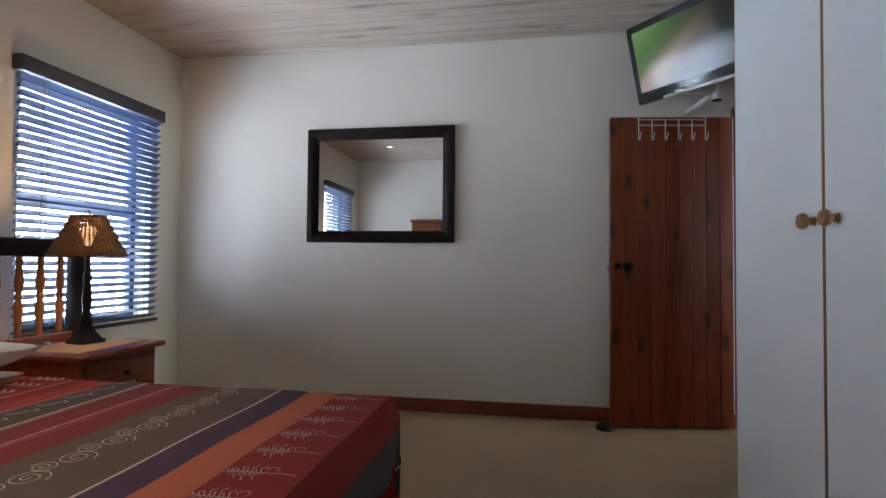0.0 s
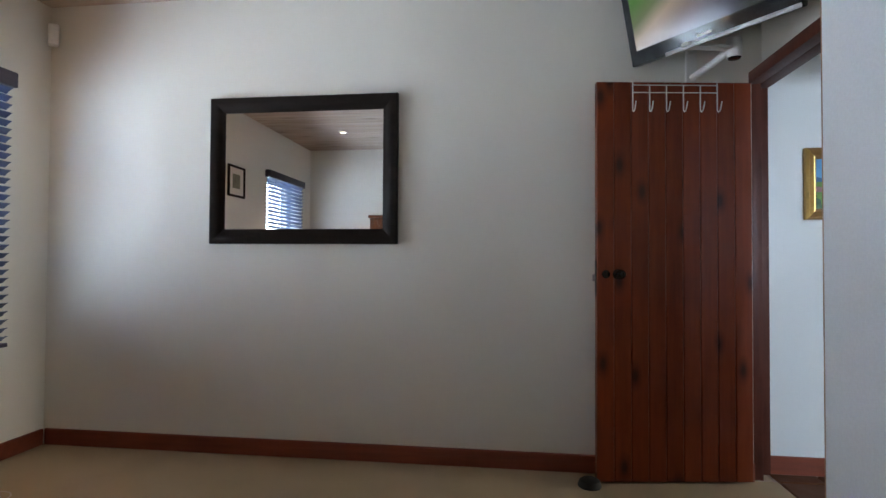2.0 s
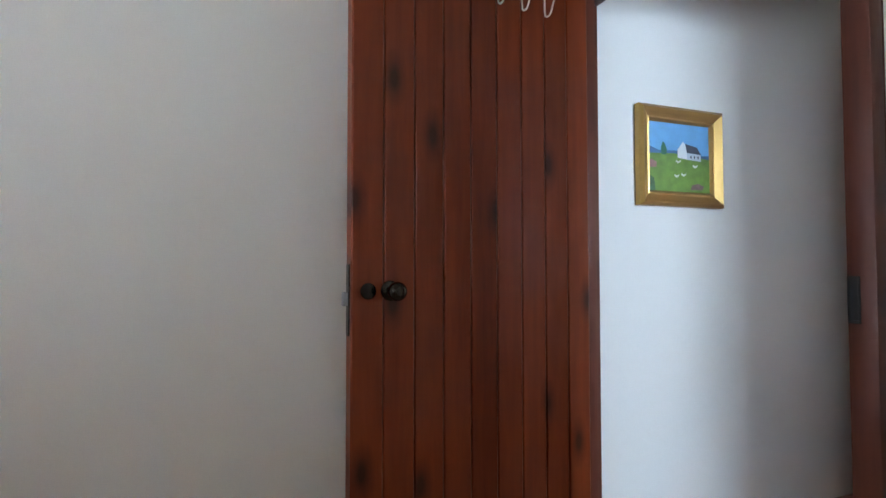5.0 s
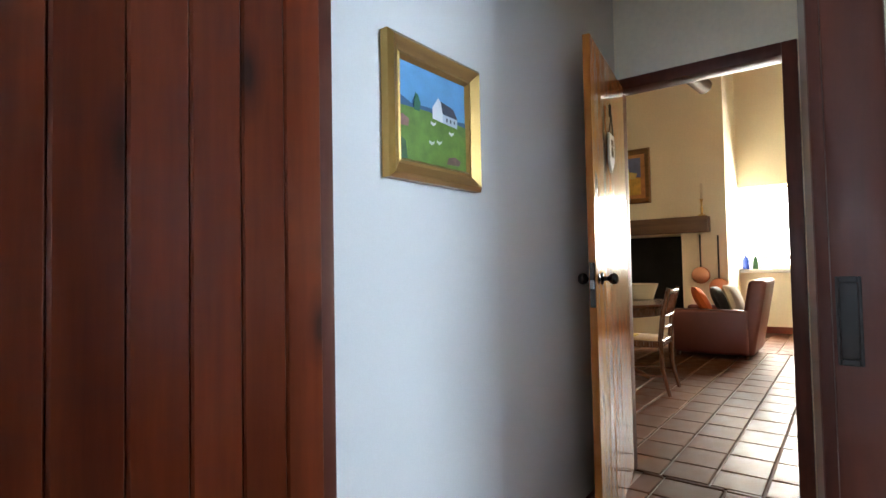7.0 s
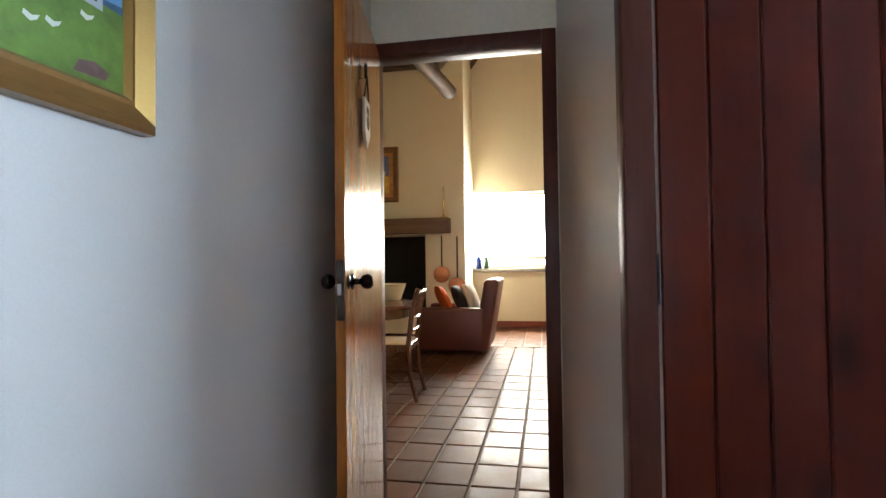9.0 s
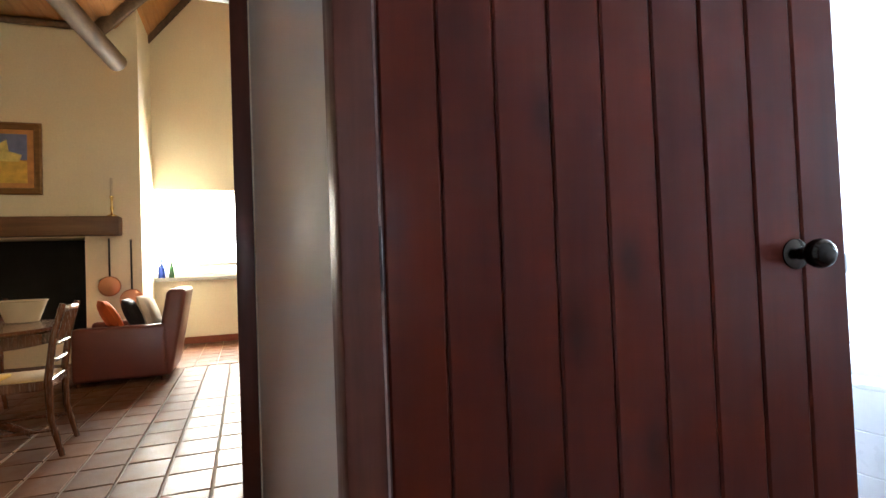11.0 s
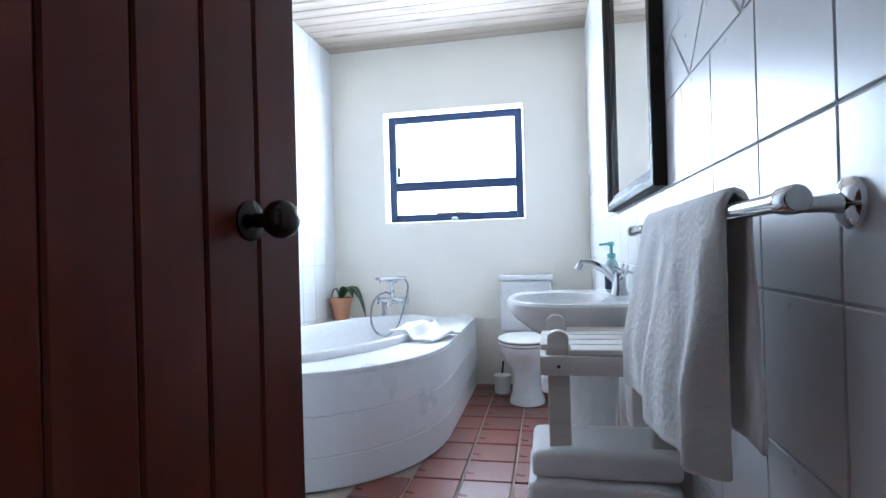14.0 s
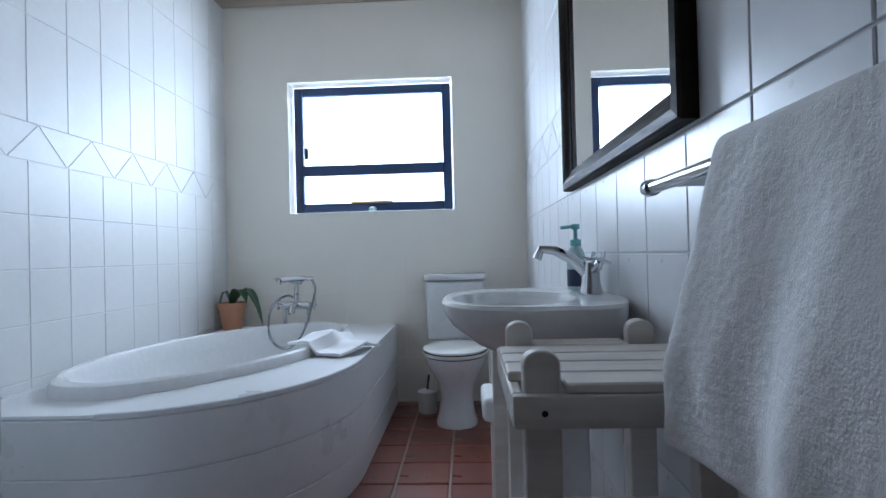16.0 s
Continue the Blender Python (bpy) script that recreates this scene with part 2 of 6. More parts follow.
# ---- building helpers ----
def box(bm, a, b, bevel=0.0, seg=1):
    """An upright block between two corners."""
    r = bmesh.ops.create_cube(bm, size=1.0)
    vs = r["verts"]
    bmesh.ops.scale(bm, vec=[abs(q - p) for p, q in zip(a, b)], verts=vs)
    bmesh.ops.translate(bm, vec=[(p + q) / 2 for p, q in zip(a, b)], verts=vs)
    if bevel:
        es = list({e for v in vs for e in v.link_edges})
        bmesh.ops.bevel(bm, geom=es, offset=bevel, segments=seg, affect="EDGES", profile=0.5)
    return bm


def block(a, b, bevel=0.0, seg=1):
    return box(bmesh.new(), a, b, bevel, seg)


def rod(bm, p, q, r, seg=12, r2=None):
    """A round bar from p to q."""
    p, q = Vector(p), Vector(q)
    d = q - p
    out = bmesh.ops.create_cone(bm, cap_ends=True, segments=seg, radius1=r, radius2=r if r2 is None else r2, depth=d.length)
    m = Matrix.Translation((p + q) / 2) @ d.to_track_quat("Z", "Y").to_matrix().to_4x4()
    bmesh.ops.transform(bm, matrix=m, verts=out["verts"])
    return bm


def lathe(bm, profile, at=(0, 0, 0), axis=(0, 0, 1), seg=24):
    """A turned shape: rows of radius and height along the axis."""
    m = Matrix.Translation(at) @ Vector(axis).to_track_quat("Z", "Y").to_matrix().to_4x4()
    rings = []
    for r, h in profile:
        rings.append([bm.verts.new(m @ Vector((max(r, 0.0004) * math.cos(2 * math.pi * i / seg), max(r, 0.0004) * math.sin(2 * math.pi * i / seg), h))) for i in range(seg)])
    for a, b in zip(rings, rings[1:]):
        for i in range(seg):
            bm.faces.new((a[i], a[(i + 1) % seg], b[(i + 1) % seg], b[i]))
    bm.faces.new(rings[0][::-1])
    bm.faces.new(rings[-1])
    return bm


def sweep(bm, pts, r, seg=8, closed=False):
    """A round tube along a line of points."""
    pts = [Vector(p) for p in pts]
    n = len(pts)
    rings = []
    up = Vector((0.13, 0.31, 0.94))
    for i, p in enumerate(pts):
        a = pts[(i - 1) % n] if closed or i else p
        b = pts[(i + 1) % n] if closed or i < n - 1 else p
        d = (b - a).normalized()
        u = d.cross(up)
        if u.length < 0.05:
            u = d.cross(Vector((1, 0, 0)))
        u.normalize()
        w = d.cross(u)
        rr = r[i] if isinstance(r, (list, tuple)) else r
        rings.append([bm.verts.new(p + (u * math.cos(2 * math.pi * k / seg) + w * math.sin(2 * math.pi * k / seg)) * rr) for k in range(seg)])
    for i in range(n if closed else n - 1):
        a, b = rings[i], rings[(i + 1) % n]
        for k in range(seg):
            bm.faces.new((a[k], a[(k + 1) % seg], b[(k + 1) % seg], b[k]))
    if not closed:
        bm.faces.new(rings[0][::-1])
        bm.faces.new(rings[-1])
    return bm


def sheet(bm, grid, thick=0.0):
    """A skin over rows of points, with thickness."""
    rows = [[bm.verts.new(p) for p in row] for row in grid]
    fs = []
    for a, b in zip(rows, rows[1:]):
        for i in range(len(a) - 1):
            fs.append(bm.faces.new((a[i], a[i + 1], b[i + 1], b[i])))
    if thick:
        bmesh.ops.recalc_face_normals(bm, faces=fs)
        bmesh.ops.solidify(bm, geom=fs, thickness=thick)
    return bm


def prism(bm, outline, z0, z1, m=None):
    """A flat outline (x, y) raised from z0 to z1, placed by m."""
    m = m or Matrix()
    lo = [bm.verts.new(m @ Vector((x, y, z0))) for x, y in outline]
    hi = [bm.verts.new(m @ Vector((x, y, z1))) for x, y in outline]
    n = len(lo)
    bm.faces.new(lo[::-1])
    bm.faces.new(hi)
    for i in range(n):
        bm.faces.new((lo[i], lo[(i + 1) % n], hi[(i + 1) % n], hi[i]))
    return bm


def mesh_from(bm, name, mat, smooth=True):
    bmesh.ops.recalc_face_normals(bm, faces=bm.faces)
    me = bpy.data.meshes.new(name)
    bm.to_mesh(me)
    bm.free()
    me.materials.append(mat)
    if smooth:
        me.polygons.foreach_set("use_smooth", [True] * len(me.polygons))
        me.set_sharp_from_angle(angle=radians(32))
    return me


def thing(name, at, label, category, group="", rz=0.0):
    """An Empty at a thing's base; its parts are built round (0, 0, 0)."""
    ob = new(name)
    ob.empty_display_size = 0.05
    ob.matrix_world = pose(*at, 0, 0, rz)
    return tagged(ob, label, category, group)


def part(name, bm, mat, parent, label="", at=(0, 0, 0)):
    ob = new(name, mesh_from(bm, name, mat))
    ob.parent = parent
    ob.location = at
    if label:
        tagged(ob, label)
    return ob


def single(name, bm, mat, label, category, group="", at=(0, 0, 0)):
    ob = new(name, mesh_from(bm, name, mat))
    ob.location = at
    return tagged(ob, label, category, group)


def structure(name, bm, mat, label="", category=""):
    ob = new(name, mesh_from(bm, name, mat, False))
    return tagged(ob, label, category, kind="structure")


def piece(name, mesh, parent, at, rot=(0, 0, 0)):
    ob = new(name, mesh)
    ob.parent = parent
    ob.location = at
    if rot != (0, 0, 0):
        ob.rotation_euler = [radians(a) for a in rot]
    return ob


# ---- the large structure ----
BX0, BX1, BY0, BY1, BZ = -1.93, 2.15, -0.85, 3.45, 2.65      # bedroom
HX0, HX1, HY0, HY1, HZ = 2.215, 4.27, 2.685, 3.57, 2.65        # hall
TX0, TX1, TXN, TY0, TYN, TY1, TZ = 2.27, 4.23, 3.36, -1.40, 1.25, 2.595, 2.60   # bathroom
LX0, LX1, LY0, LY1 = 4.37, 11.0, -0.6, 8.2                  # lounge

WIN1 = (2.12, 3.12, 0.66, 2.10)       # bedroom windows: y0, y1, z0, z1
WIN2 = (-0.45, 0.50, 0.66, 2.10)
WINB = (2.73, 3.808, 1.235, 2.095)      # bathroom window: x0, x1, z0, z1
WINL = (2.45, 4.10, 1.00, 2.28)       # lounge window: y0, y1, z0, z1

bm = bmesh.new()
xo, xi = BX0 - 0.22, BX0
ys = [BY0 - 0.2, WIN2[0], WIN2[1], WIN1[0], WIN1[1], BY1 + 0.12]
for i, (a, b) in enumerate(zip(ys, ys[1:])):
    if i in (1, 3):
        box(bm, (xo, a, 0), (xi, b, WIN1[2]))
        box(bm, (xo, a, WIN1[3]), (xi, b, 2.9))
    else:
        box(bm, (xo, a, 0), (xi, b, 2.9))
structure("wall_west", bm, PAINT, "cream painted bedroom wall with two windows", "wall")
structure("wall_north", block((BX0, BY1, 0), (2.098, BY1 + 0.12, 2.9)), PAINT, "cream painted bedroom wall with a mirror", "wall")
structure("wall_south", block((BX0, BY0 - 0.2, 0), (BX1, BY0, 2.9)), PAINT, "cream painted bedroom end wall", "wall")
bm = bmesh.new()
box(bm, (BX1, BY0 - 0.2, 0), (HX0, 2.605, 2.9))
box(bm, (BX1, 3.57, 0), (HX0, 3.69, 2.9))
box(bm, (2.098, BY1, 2.101), (BX1, 3.57, 2.9))
box(bm, (BX1, 2.605, 2.10), (HX0, 3.57, 2.9))
structure("wall_east", bm, PAINT, "cream painted wall with the bedroom doorway", "wall")
structure("floor_bedroom", block((BX0, BY0, -0.1), (BX1 + 0.06, BY1, 0.0)), CARPET, "beige carpeted bedroom floor", "floor")


def board_ceiling(name, x0, x1, y0, y1, z, width, mat, label):
    bm = bmesh.new()
    y, k = y0, 0
    while y < y1 - 0.01:
        e = min(y + width, y1)
        pts = [(y + 0.0015, z + 0.006), (y + 0.006, z), (e - 0.006, z), (e - 0.0015, z + 0.006)]
        lo = [bm.verts.new((x0, p, q)) for p, q in pts]
        hi = [bm.verts.new((x1, p, q)) for p, q in pts]
        for i in range(3):
            bm.faces.new((lo[i], lo[i + 1], hi[i + 1], hi[i]))
        y, k = e, k + 1
    box(bm, (x0, y0, z + 0.0065), (x1, y1, z + 0.08))
    return structure(name, bm, mat, label, "ceiling")


board_ceiling("ceiling_bedroom", BX0, BX1, BY0, BY1, BZ, 0.108, CEIL, "whitewashed knotty pine board ceiling")
board_ceiling("ceiling_hall", HX0, HX1, HY0, 3.63, HZ, 0.108, CEIL, "whitewashed pine board hall ceiling")
board_ceiling("ceiling_bathroom", TX0, TX1, TY0, TY1, TZ, 0.108, CEIL, "whitewashed pine board bathroom ceiling")

# hall
structure("wall_hall_north", prism(bmesh.new(), [(HX0, HY1), (2.95, HY1), (HX1, 3.622), (HX1, 3.74), (HX0, 3.74)], 0, 2.9), HALL_PAINT, "white painted hall wall with a painting", "wall")
bm = bmesh.new()
box(bm, (HX0, TY1, 2.10), (2.28, HY0, 2.9))
prism(bm, [(3.155, TY1), (HX1, TY1), (HX1, 2.795), (3.155, HY0)], 0, 2.9)
box(bm, (2.28, TY1, 2.10), (3.155, HY0, 2.9))
structure("wall_hall_south", bm, HALL_PAINT, "white painted hall wall with the bathroom doorway", "wall")
bm = bmesh.new()
box(bm, (HX1, TY1, 0), (LX0, 2.80, 6.4))
box(bm, (HX1, 2.80, 2.10), (LX0, 3.66, 6.4))
box(bm, (HX1, 3.66, 0), (LX0, LY1, 6.4))
box(bm, (HX1, LY0, 0), (LX0, TY1, 6.4))
structure("wall_lounge_west", bm, LOUNGE_PAINT, "cream wall with the doorway to the lounge", "wall")
structure("floor_hall_bed", block((BX1 + 0.06, HY0 - 0.12, -0.1), (LX0, 3.66, -0.012)), GROUT, "grout bed of the hall floor", "floor")

# bathroom
structure("wall_bath_west", block((HX0, TY0 - 0.2, 0), (TX0 - 0.0035, TY1, 2.9)), WGROUT, "white tiled bathroom wall behind the towel rail", "wall")
bm = bmesh.new()
box(bm, (TX0 - 0.1, TY0 - 0.2, 0), (WINB[0], TY0, 2.9))
box(bm, (WINB[1], TY0 - 0.2, 0), (TX1 + 0.1, TY0, 2.9))
box(bm, (WINB[0], TY0 - 0.2, 0), (WINB[1], TY0, WINB[2]))
box(bm, (WINB[0], TY0 - 0.2, WINB[3]), (WINB[1], TY0, 2.9))
structure("wall_bath_south", bm, BATH_PAINT, "white bathroom wall with a window", "wall")
structure("wall_bath_east", block((TX1 + 0.0025, TY0, 0), (HX1, TYN, 2.9)), EGROUT, "white tiled wall along the bath", "wall")
structure("wall_bath_nib", block((TXN + 0.008, TYN + 0.008, 0), (HX1, TY1, 2.9)), WGROUT, "white tiled wall beside the bath", "wall")
structure("floor_bathroom_bed", block((TX0, TY0, -0.1), (TX1, HY0 - 0.12, -0.012)), GROUT, "grout bed of the bathroom floor", "floor")

# lounge
structure("floor_lounge_bed", block((LX0, LY0, -0.1), (LX1, LY1, -0.012)), GROUT, "grout bed of the lounge floor", "floor")
bm = bmesh.new()
box(bm, (LX1, LY0, 0), (LX1 + 0.25, WINL[0], 6.4))
box(bm, (LX1, WINL[1], 0), (LX1 + 0.25, LY1, 6.4))
box(bm, (LX1, WINL[0], 0), (LX1 + 0.25, WINL[1], WINL[2]))
box(bm, (LX1, WINL[0], WINL[3]), (LX1 + 0.25, WINL[1], 6.4))
structure("wall_lounge_east", bm, LOUNGE_PAINT, "cream lounge wall with a bright window", "wall")
structure("wall_lounge_north", block((LX0, LY1, 0), (LX1, LY1 + 0.2, 5.6)), LOUNGE_PAINT, "cream lounge side wall", "wall")
structure("wall_lounge_south", block((LX0, LY0 - 0.2, 0), (LX1, LY0, 6.4)), LOUNGE_PAINT, "cream lounge side wall", "wall")
bm = bmesh.new()
FBX = 10.0
box(bm, (FBX, 4.06, 0), (LX1, 4.68, 4.6))
box(bm, (FBX, 6.40, 0), (LX1, 7.0, 4.6))
box(bm, (FBX, 4.68, 1.54), (LX1, 6.40, 4.6))
box(bm, (FBX, 4.68, 0), (LX1, 6.40, 0.35))
structure("chimney_breast", bm, LOUNGE_PAINT, "cream plastered chimney breast with a black hearth", "fireplace")
structure("firebox", block((FBX + 0.55, 4.685, 0.355), (LX1 - 0.05, 6.395, 1.535)), SOOT, "sooty black firebox", "fireplace")
bm = bmesh.new()
y = LY0
zc = lambda yy: min(6.2, 4.20 + max(0.0, 1.3 * (4.29 - yy)))
while y < LY1:
    e = min(y + 0.14, LY1)
    vs = [bm.verts.new(p) for p in ((LX0 - 0.1, y + 0.003, zc(y)), (LX0 - 0.1, e - 0.003, zc(e)), (LX1 + 0.2, e - 0.003, zc(e)), (LX1 + 0.2, y + 0.003, zc(y)))]
    top = [bm.verts.new(v.co + Vector((0, 0, 0.05))) for v in vs]
    bm.faces.new(vs)
    bm.faces.new(top[::-1])
    for i in range(4):
        bm.faces.new((vs[i], vs[(i + 1) % 4], top[(i + 1) % 4], top[i]))
    y = e
structure("ceiling_lounge", bm, LROOF, "orange pine board lounge ceiling", "ceiling")
structure("ground", block((-60, -60, -0.4), (60, 60, -0.2)), plain("dry_ground", (0.22, 0.19, 0.12), 0.95, 0, 0.2, 2, 40, 0.5), "dry ground outside the house", "ground")

# skirting boards
for nm, a, b in (("baseboard", (BX0 + 0.018, BY1 - 0.018, 0), (2.098, BY1, 0.095)), ("baseboard", (BX0, BY0, 0), (BX0 + 0.018, BY1 - 0.018, 0.095)),
                 ("baseboard", (BX1 - 0.018, 1.77, 0), (BX1, 2.600, 0.095)), ("baseboard", (HX0, HY1 - 0.018, 0), (2.95, HY1, 0.095)),
                 ("baseboard", (LX1 - 0.02, LY0, 0), (LX1, 4.06, 0.10))):
    structure(nm, block(a, b, 0.004), SKIRT, "red-brown wooden skirting board", "skirting")


structure("baseboard", prism(bmesh.new(), [(2.95, HY1 - 0.018), (HX1 - 0.02, 3.603), (HX1 - 0.02, 3.621), (2.95, HY1)], 0, 0.095), SKIRT, "red-brown wooden skirting board", "skirting")


def door_frame(name, a, b, axis, t, z, mat, label, w0=0.06, w1=0.06):
    """A wooden frame in an opening from a to b along one axis; t: its two faces on the other."""
    fr = thing(name, (0, 0, 0), label, "door frame")
    fr["kind"] = "structure"
    for lo, hi in ((a, a + w0), (b - w1, b)):
        p, q = ((t[0], lo, 0), (t[1], hi, z)) if axis == "y" else ((lo, t[0], 0), (hi, t[1], z))
        part("jamb", block(p, q, 0.005, 2), mat, fr)
    p, q = ((t[0], a + w0, z - 0.06), (t[1], b - w1, z)) if axis == "y" else ((a + w0, t[0], z - 0.06), (b - w1, t[1], z))
    part("head", block(p, q, 0.005, 2), mat, fr)
    return fr


F1 = door_frame("door_frame_1", 2.605, 3.57, "y", (2.150, HX0 + 0.004), 2.10, FRAMEWOOD, "dark stained wooden bedroom door frame", 0.067, 0.036)
F2 = door_frame("door_frame_2", 2.80, 3.66, "y", (HX1 - 0.014, LX0 + 0.012), 2.10, FRAMEWOOD, "dark stained wooden lounge door frame")
F3 = thing("door_frame_3", (0, 0, 0), "dark stained wooden bathroom door frame", "door frame")
F3["kind"] = "structure"
part("jamb", block((3.063, 2.648, 0), (3.155, HY0 + 0.022, 2.10), 0.005, 2), FRAMEWOOD, F3)
part("jamb", block((HX0 + 0.004, TY1 + 0.002, 0), (2.272, 2.622, 2.10), 0.005, 2), FRAMEWOOD, F3)
part("head", prism(bmesh.new(), [(2.273, TY1 + 0.002), (3.062, 2.648), (3.062, HY0 + 0.022), (2.273, 2.622)], 2.04, 2.099), FRAMEWOOD, F3)
part("lining", block((2.112, 2.606, 0), (2.1495, 2.658, 2.10), 0.004, 2), FRAMEWOOD, F1)
part("lining", block((2.100, 3.457, 0), (2.1495, 3.57, 2.10), 0.003, 2), FRAMEWOOD, F1)
part("lining", block((2.085, 2.658, 2.04), (2.1495, 3.456, 2.10), 0.004, 2), FRAMEWOOD, F1)
bm = bmesh.new()
for ya, yb, za, zb in ((2.633, 2.636, 1.008, 1.096), (2.651, 2.654, 1.008, 1.096), (2.636, 2.651, 1.008, 1.014), (2.636, 2.651, 1.090, 1.096)):
    box(bm, (2.1065, ya, za), (2.1118, yb, zb), 0.0008)
part("strike_plate", bm, RUBBER, F1, "black iron strike plate")
# no hole is cut: a black block gives the keeper recess its shade
part("strike_recess_shade", block((2.1095, 2.6362, 1.0142), (2.1118, 2.6508, 1.0898), 0.0004), RUBBER, F1, "black block for the shade in the keeper opening")


def plank_door(name, hinge, rz, width, height, n, mat, label, flip=1, g=0.0045, s=0.0035, t=0.040):
    """A ledged door of upright planks; it reaches from the hinge along its own x."""
    d = thing(name, hinge, label, "door", rz=rz)
    d["kind"] = "structure"
    w = width / n
    for i in range(n):
        bm = bmesh.new()
        x0, x1 = i * w, (i + 1) * w
        pts = [(x0 + 0.0006, -t / 2 + s), (x0 + g, -t / 2), (x1 - g, -t / 2), (x1 - 0.0006, -t / 2 + s), (x1 - 0.0006, t / 2 - s), (x1 - g, t / 2), (x0 + g, t / 2), (x0 + 0.0006, t / 2 - s)]
        prism(bm, pts, 0.012, height)
        part("plank", bm, mat, d)
    for sgn in (-1, 1):
        k = part("knob", lathe(bmesh.new(), [(0.026, 0), (0.026, 0.003), (0.021, 0.006), (0.010, 0.009), (0.009, 0.024), (0.012, 0.028), (0.019, 0.033), (0.0235, 0.041), (0.0245, 0.049), (0.0225, 0.058), (0.016, 0.065), (0.008, 0.068), (0.0, 0.0685)], (width - 0.105, sgn * t / 2, 1.052), (0, sgn, 0)), DARKMETAL, d, "dark aged metal door knob")
        part("keyhole_plate", lathe(bmesh.new(), [(0.021, 0), (0.021, 0.003), (0.015, 0.005), (0.0, 0.005)], (width - 0.045, sgn * t / 2, 1.052), (0, sgn, 0), 16), DARKMETAL, d)
    part("latch_plate", block((width, -0.011, 0.94), (width + 0.0025, 0.011, 1.12), 0.0008), DARKMETAL, d, "steel latch plate")
    part("latch_tongue", block((width + 0.0026, -0.007, 1.015), (width + 0.016, 0.007, 1.05), 0.002), STEEL, d)
    for z in (0.22, 1.07, 1.78):
        part("hinge", rod(bmesh.new(), (-0.006, flip * 0.022, z - 0.05), (-0.006, flip * 0.022, z + 0.05), 0.007), STEEL, d, "steel butt hinge")
    return d


D1 = plank_door("door_1", (2.078, 3.426, 0.0), 187.4, 0.790, 2.030, 9, DOORWOOD, "red-stained knotty pine plank door standing open", -1)
D2 = plank_door("door_2", (4.245, 3.590, 0.0), 189.6, 0.775, 2.045, 8, DOOR2WOOD, "glossy varnished pine plank door standing open", -1, 0.002, 0.0012, 0.030)
D3 = plank_door("door_3", (3.090, 2.638, 0.0), 260.4, 0.806, 2.03, 9, BATHDOOR, "dark mahogany-stained plank door standing ajar", 1)

# ---- windows ----
OUTSIDE = glow("hazy_bright_outdoors", (0.80, 0.92, 1.0), 3.0)
OUTBLUE = glow("blue_bright_outdoors", (0.34, 0.62, 1.0), 2.4)


def backdrop(name, bm, mat=OUTSIDE):
    ob = new(name, mesh_from(bm, name, mat, False))
    return tagged(ob, "hazy bright daylight outside the windows", "backdrop", kind="structure")


backdrop("backdrop", block((-2.95, -1.2, -0.1), (-2.90, 4.2, 3.4)), OUTBLUE)
backdrop("backdrop", block((2.0, -2.4, 0.4), (4.6, -2.35, 3.2)))
backdrop("backdrop", block((12.1, 1.5, 0.2), (12.15, 5.2, 3.6)))


def frame_parts(win, w, d, make, mat, mid=None):
    """Four bars round a pane opening, and a cross bar."""
    a0, a1, z0, z1 = win
    part("stile", make(a0, a0 + w, z0, z1, d), mat, mid[0])
    part("stile", make(a1 - w, a1, z0, z1, d), mat, mid[0])
    part("rail", make(a0 + w, a1 - w, z0, z0 + w, d), mat, mid[0])
    part("rail", make(a0 + w, a1 - w, z1 - w, z1, d), mat, mid[0])
    for z in mid[1:]:
        part("rail", make(a0 + w, a1 - w, z - w * 0.6, z + w * 0.6, d), mat, mid[0])


def bar_y(x):
    return lambda a, b, z0, z1, d: block((x, a, z0), (x + d, b, z1), 0.004)


def bar_x(y):
    return lambda a, b, z0, z1, d: block((a, y - d, z0), (b, y, z1), 0.004)


for nm, win in (("window_1", WIN1), ("window_2", WIN2)):
    w = thing(nm, (0, 0, 0), "dark painted window with one cross bar behind a blind", "window")
    w["kind"] = "structure"
    frame_parts(win, 0.045, 0.045, bar_y(BX0 - 0.16), WINDOWPAINT, (w, 1.42))
    pane = part("pane", block((BX0 - 0.142, win[0] + 0.04, win[2] + 0.04), (BX0 - 0.138, win[1] - 0.04, win[3] - 0.04)), GLASS, w)
    pane.visible_shadow = False
    part("sill", block((BX0 - 0.2, win[0] - 0.02, win[2] - 0.03), (BX0 + 0.02, win[1] + 0.02, win[2]), 0.005), BATH_PAINT, w)

wb = thing("window_3", (0, 0, 0), "dark painted bathroom window with top-hung sash", "window")
wb["kind"] = "structure"
wz = (WINB[0] + 0.012, WINB[1] - 0.012, WINB[2] + 0.010, WINB[3] - 0.012)
frame_parts(wz, 0.058, 0.05, bar_x(TY0 - 0.09), WINDOWPAINT, (wb, 1.525))
for z0, z1 in ((wz[2] + 0.02, 1.50), (1.55, wz[3] - 0.02)):
    pane = part("pane", block((wz[0] + 0.03, TY0 - 0.118, z0), (wz[1] - 0.03, TY0 - 0.114, z1)), GLASS, wb)
    pane.visible_shadow = False
part("window_latch", block((3.70, TY0 - 0.088, 1.60), (3.725, TY0 - 0.070, 1.68), 0.004), DARKMETAL, wb, "dark window latch")
part("sash_stay", block((3.14, TY0 - 0.088, 1.30), (3.42, TY0 - 0.078, 1.312), 0.002), BRASS, wb, "brass window stay")

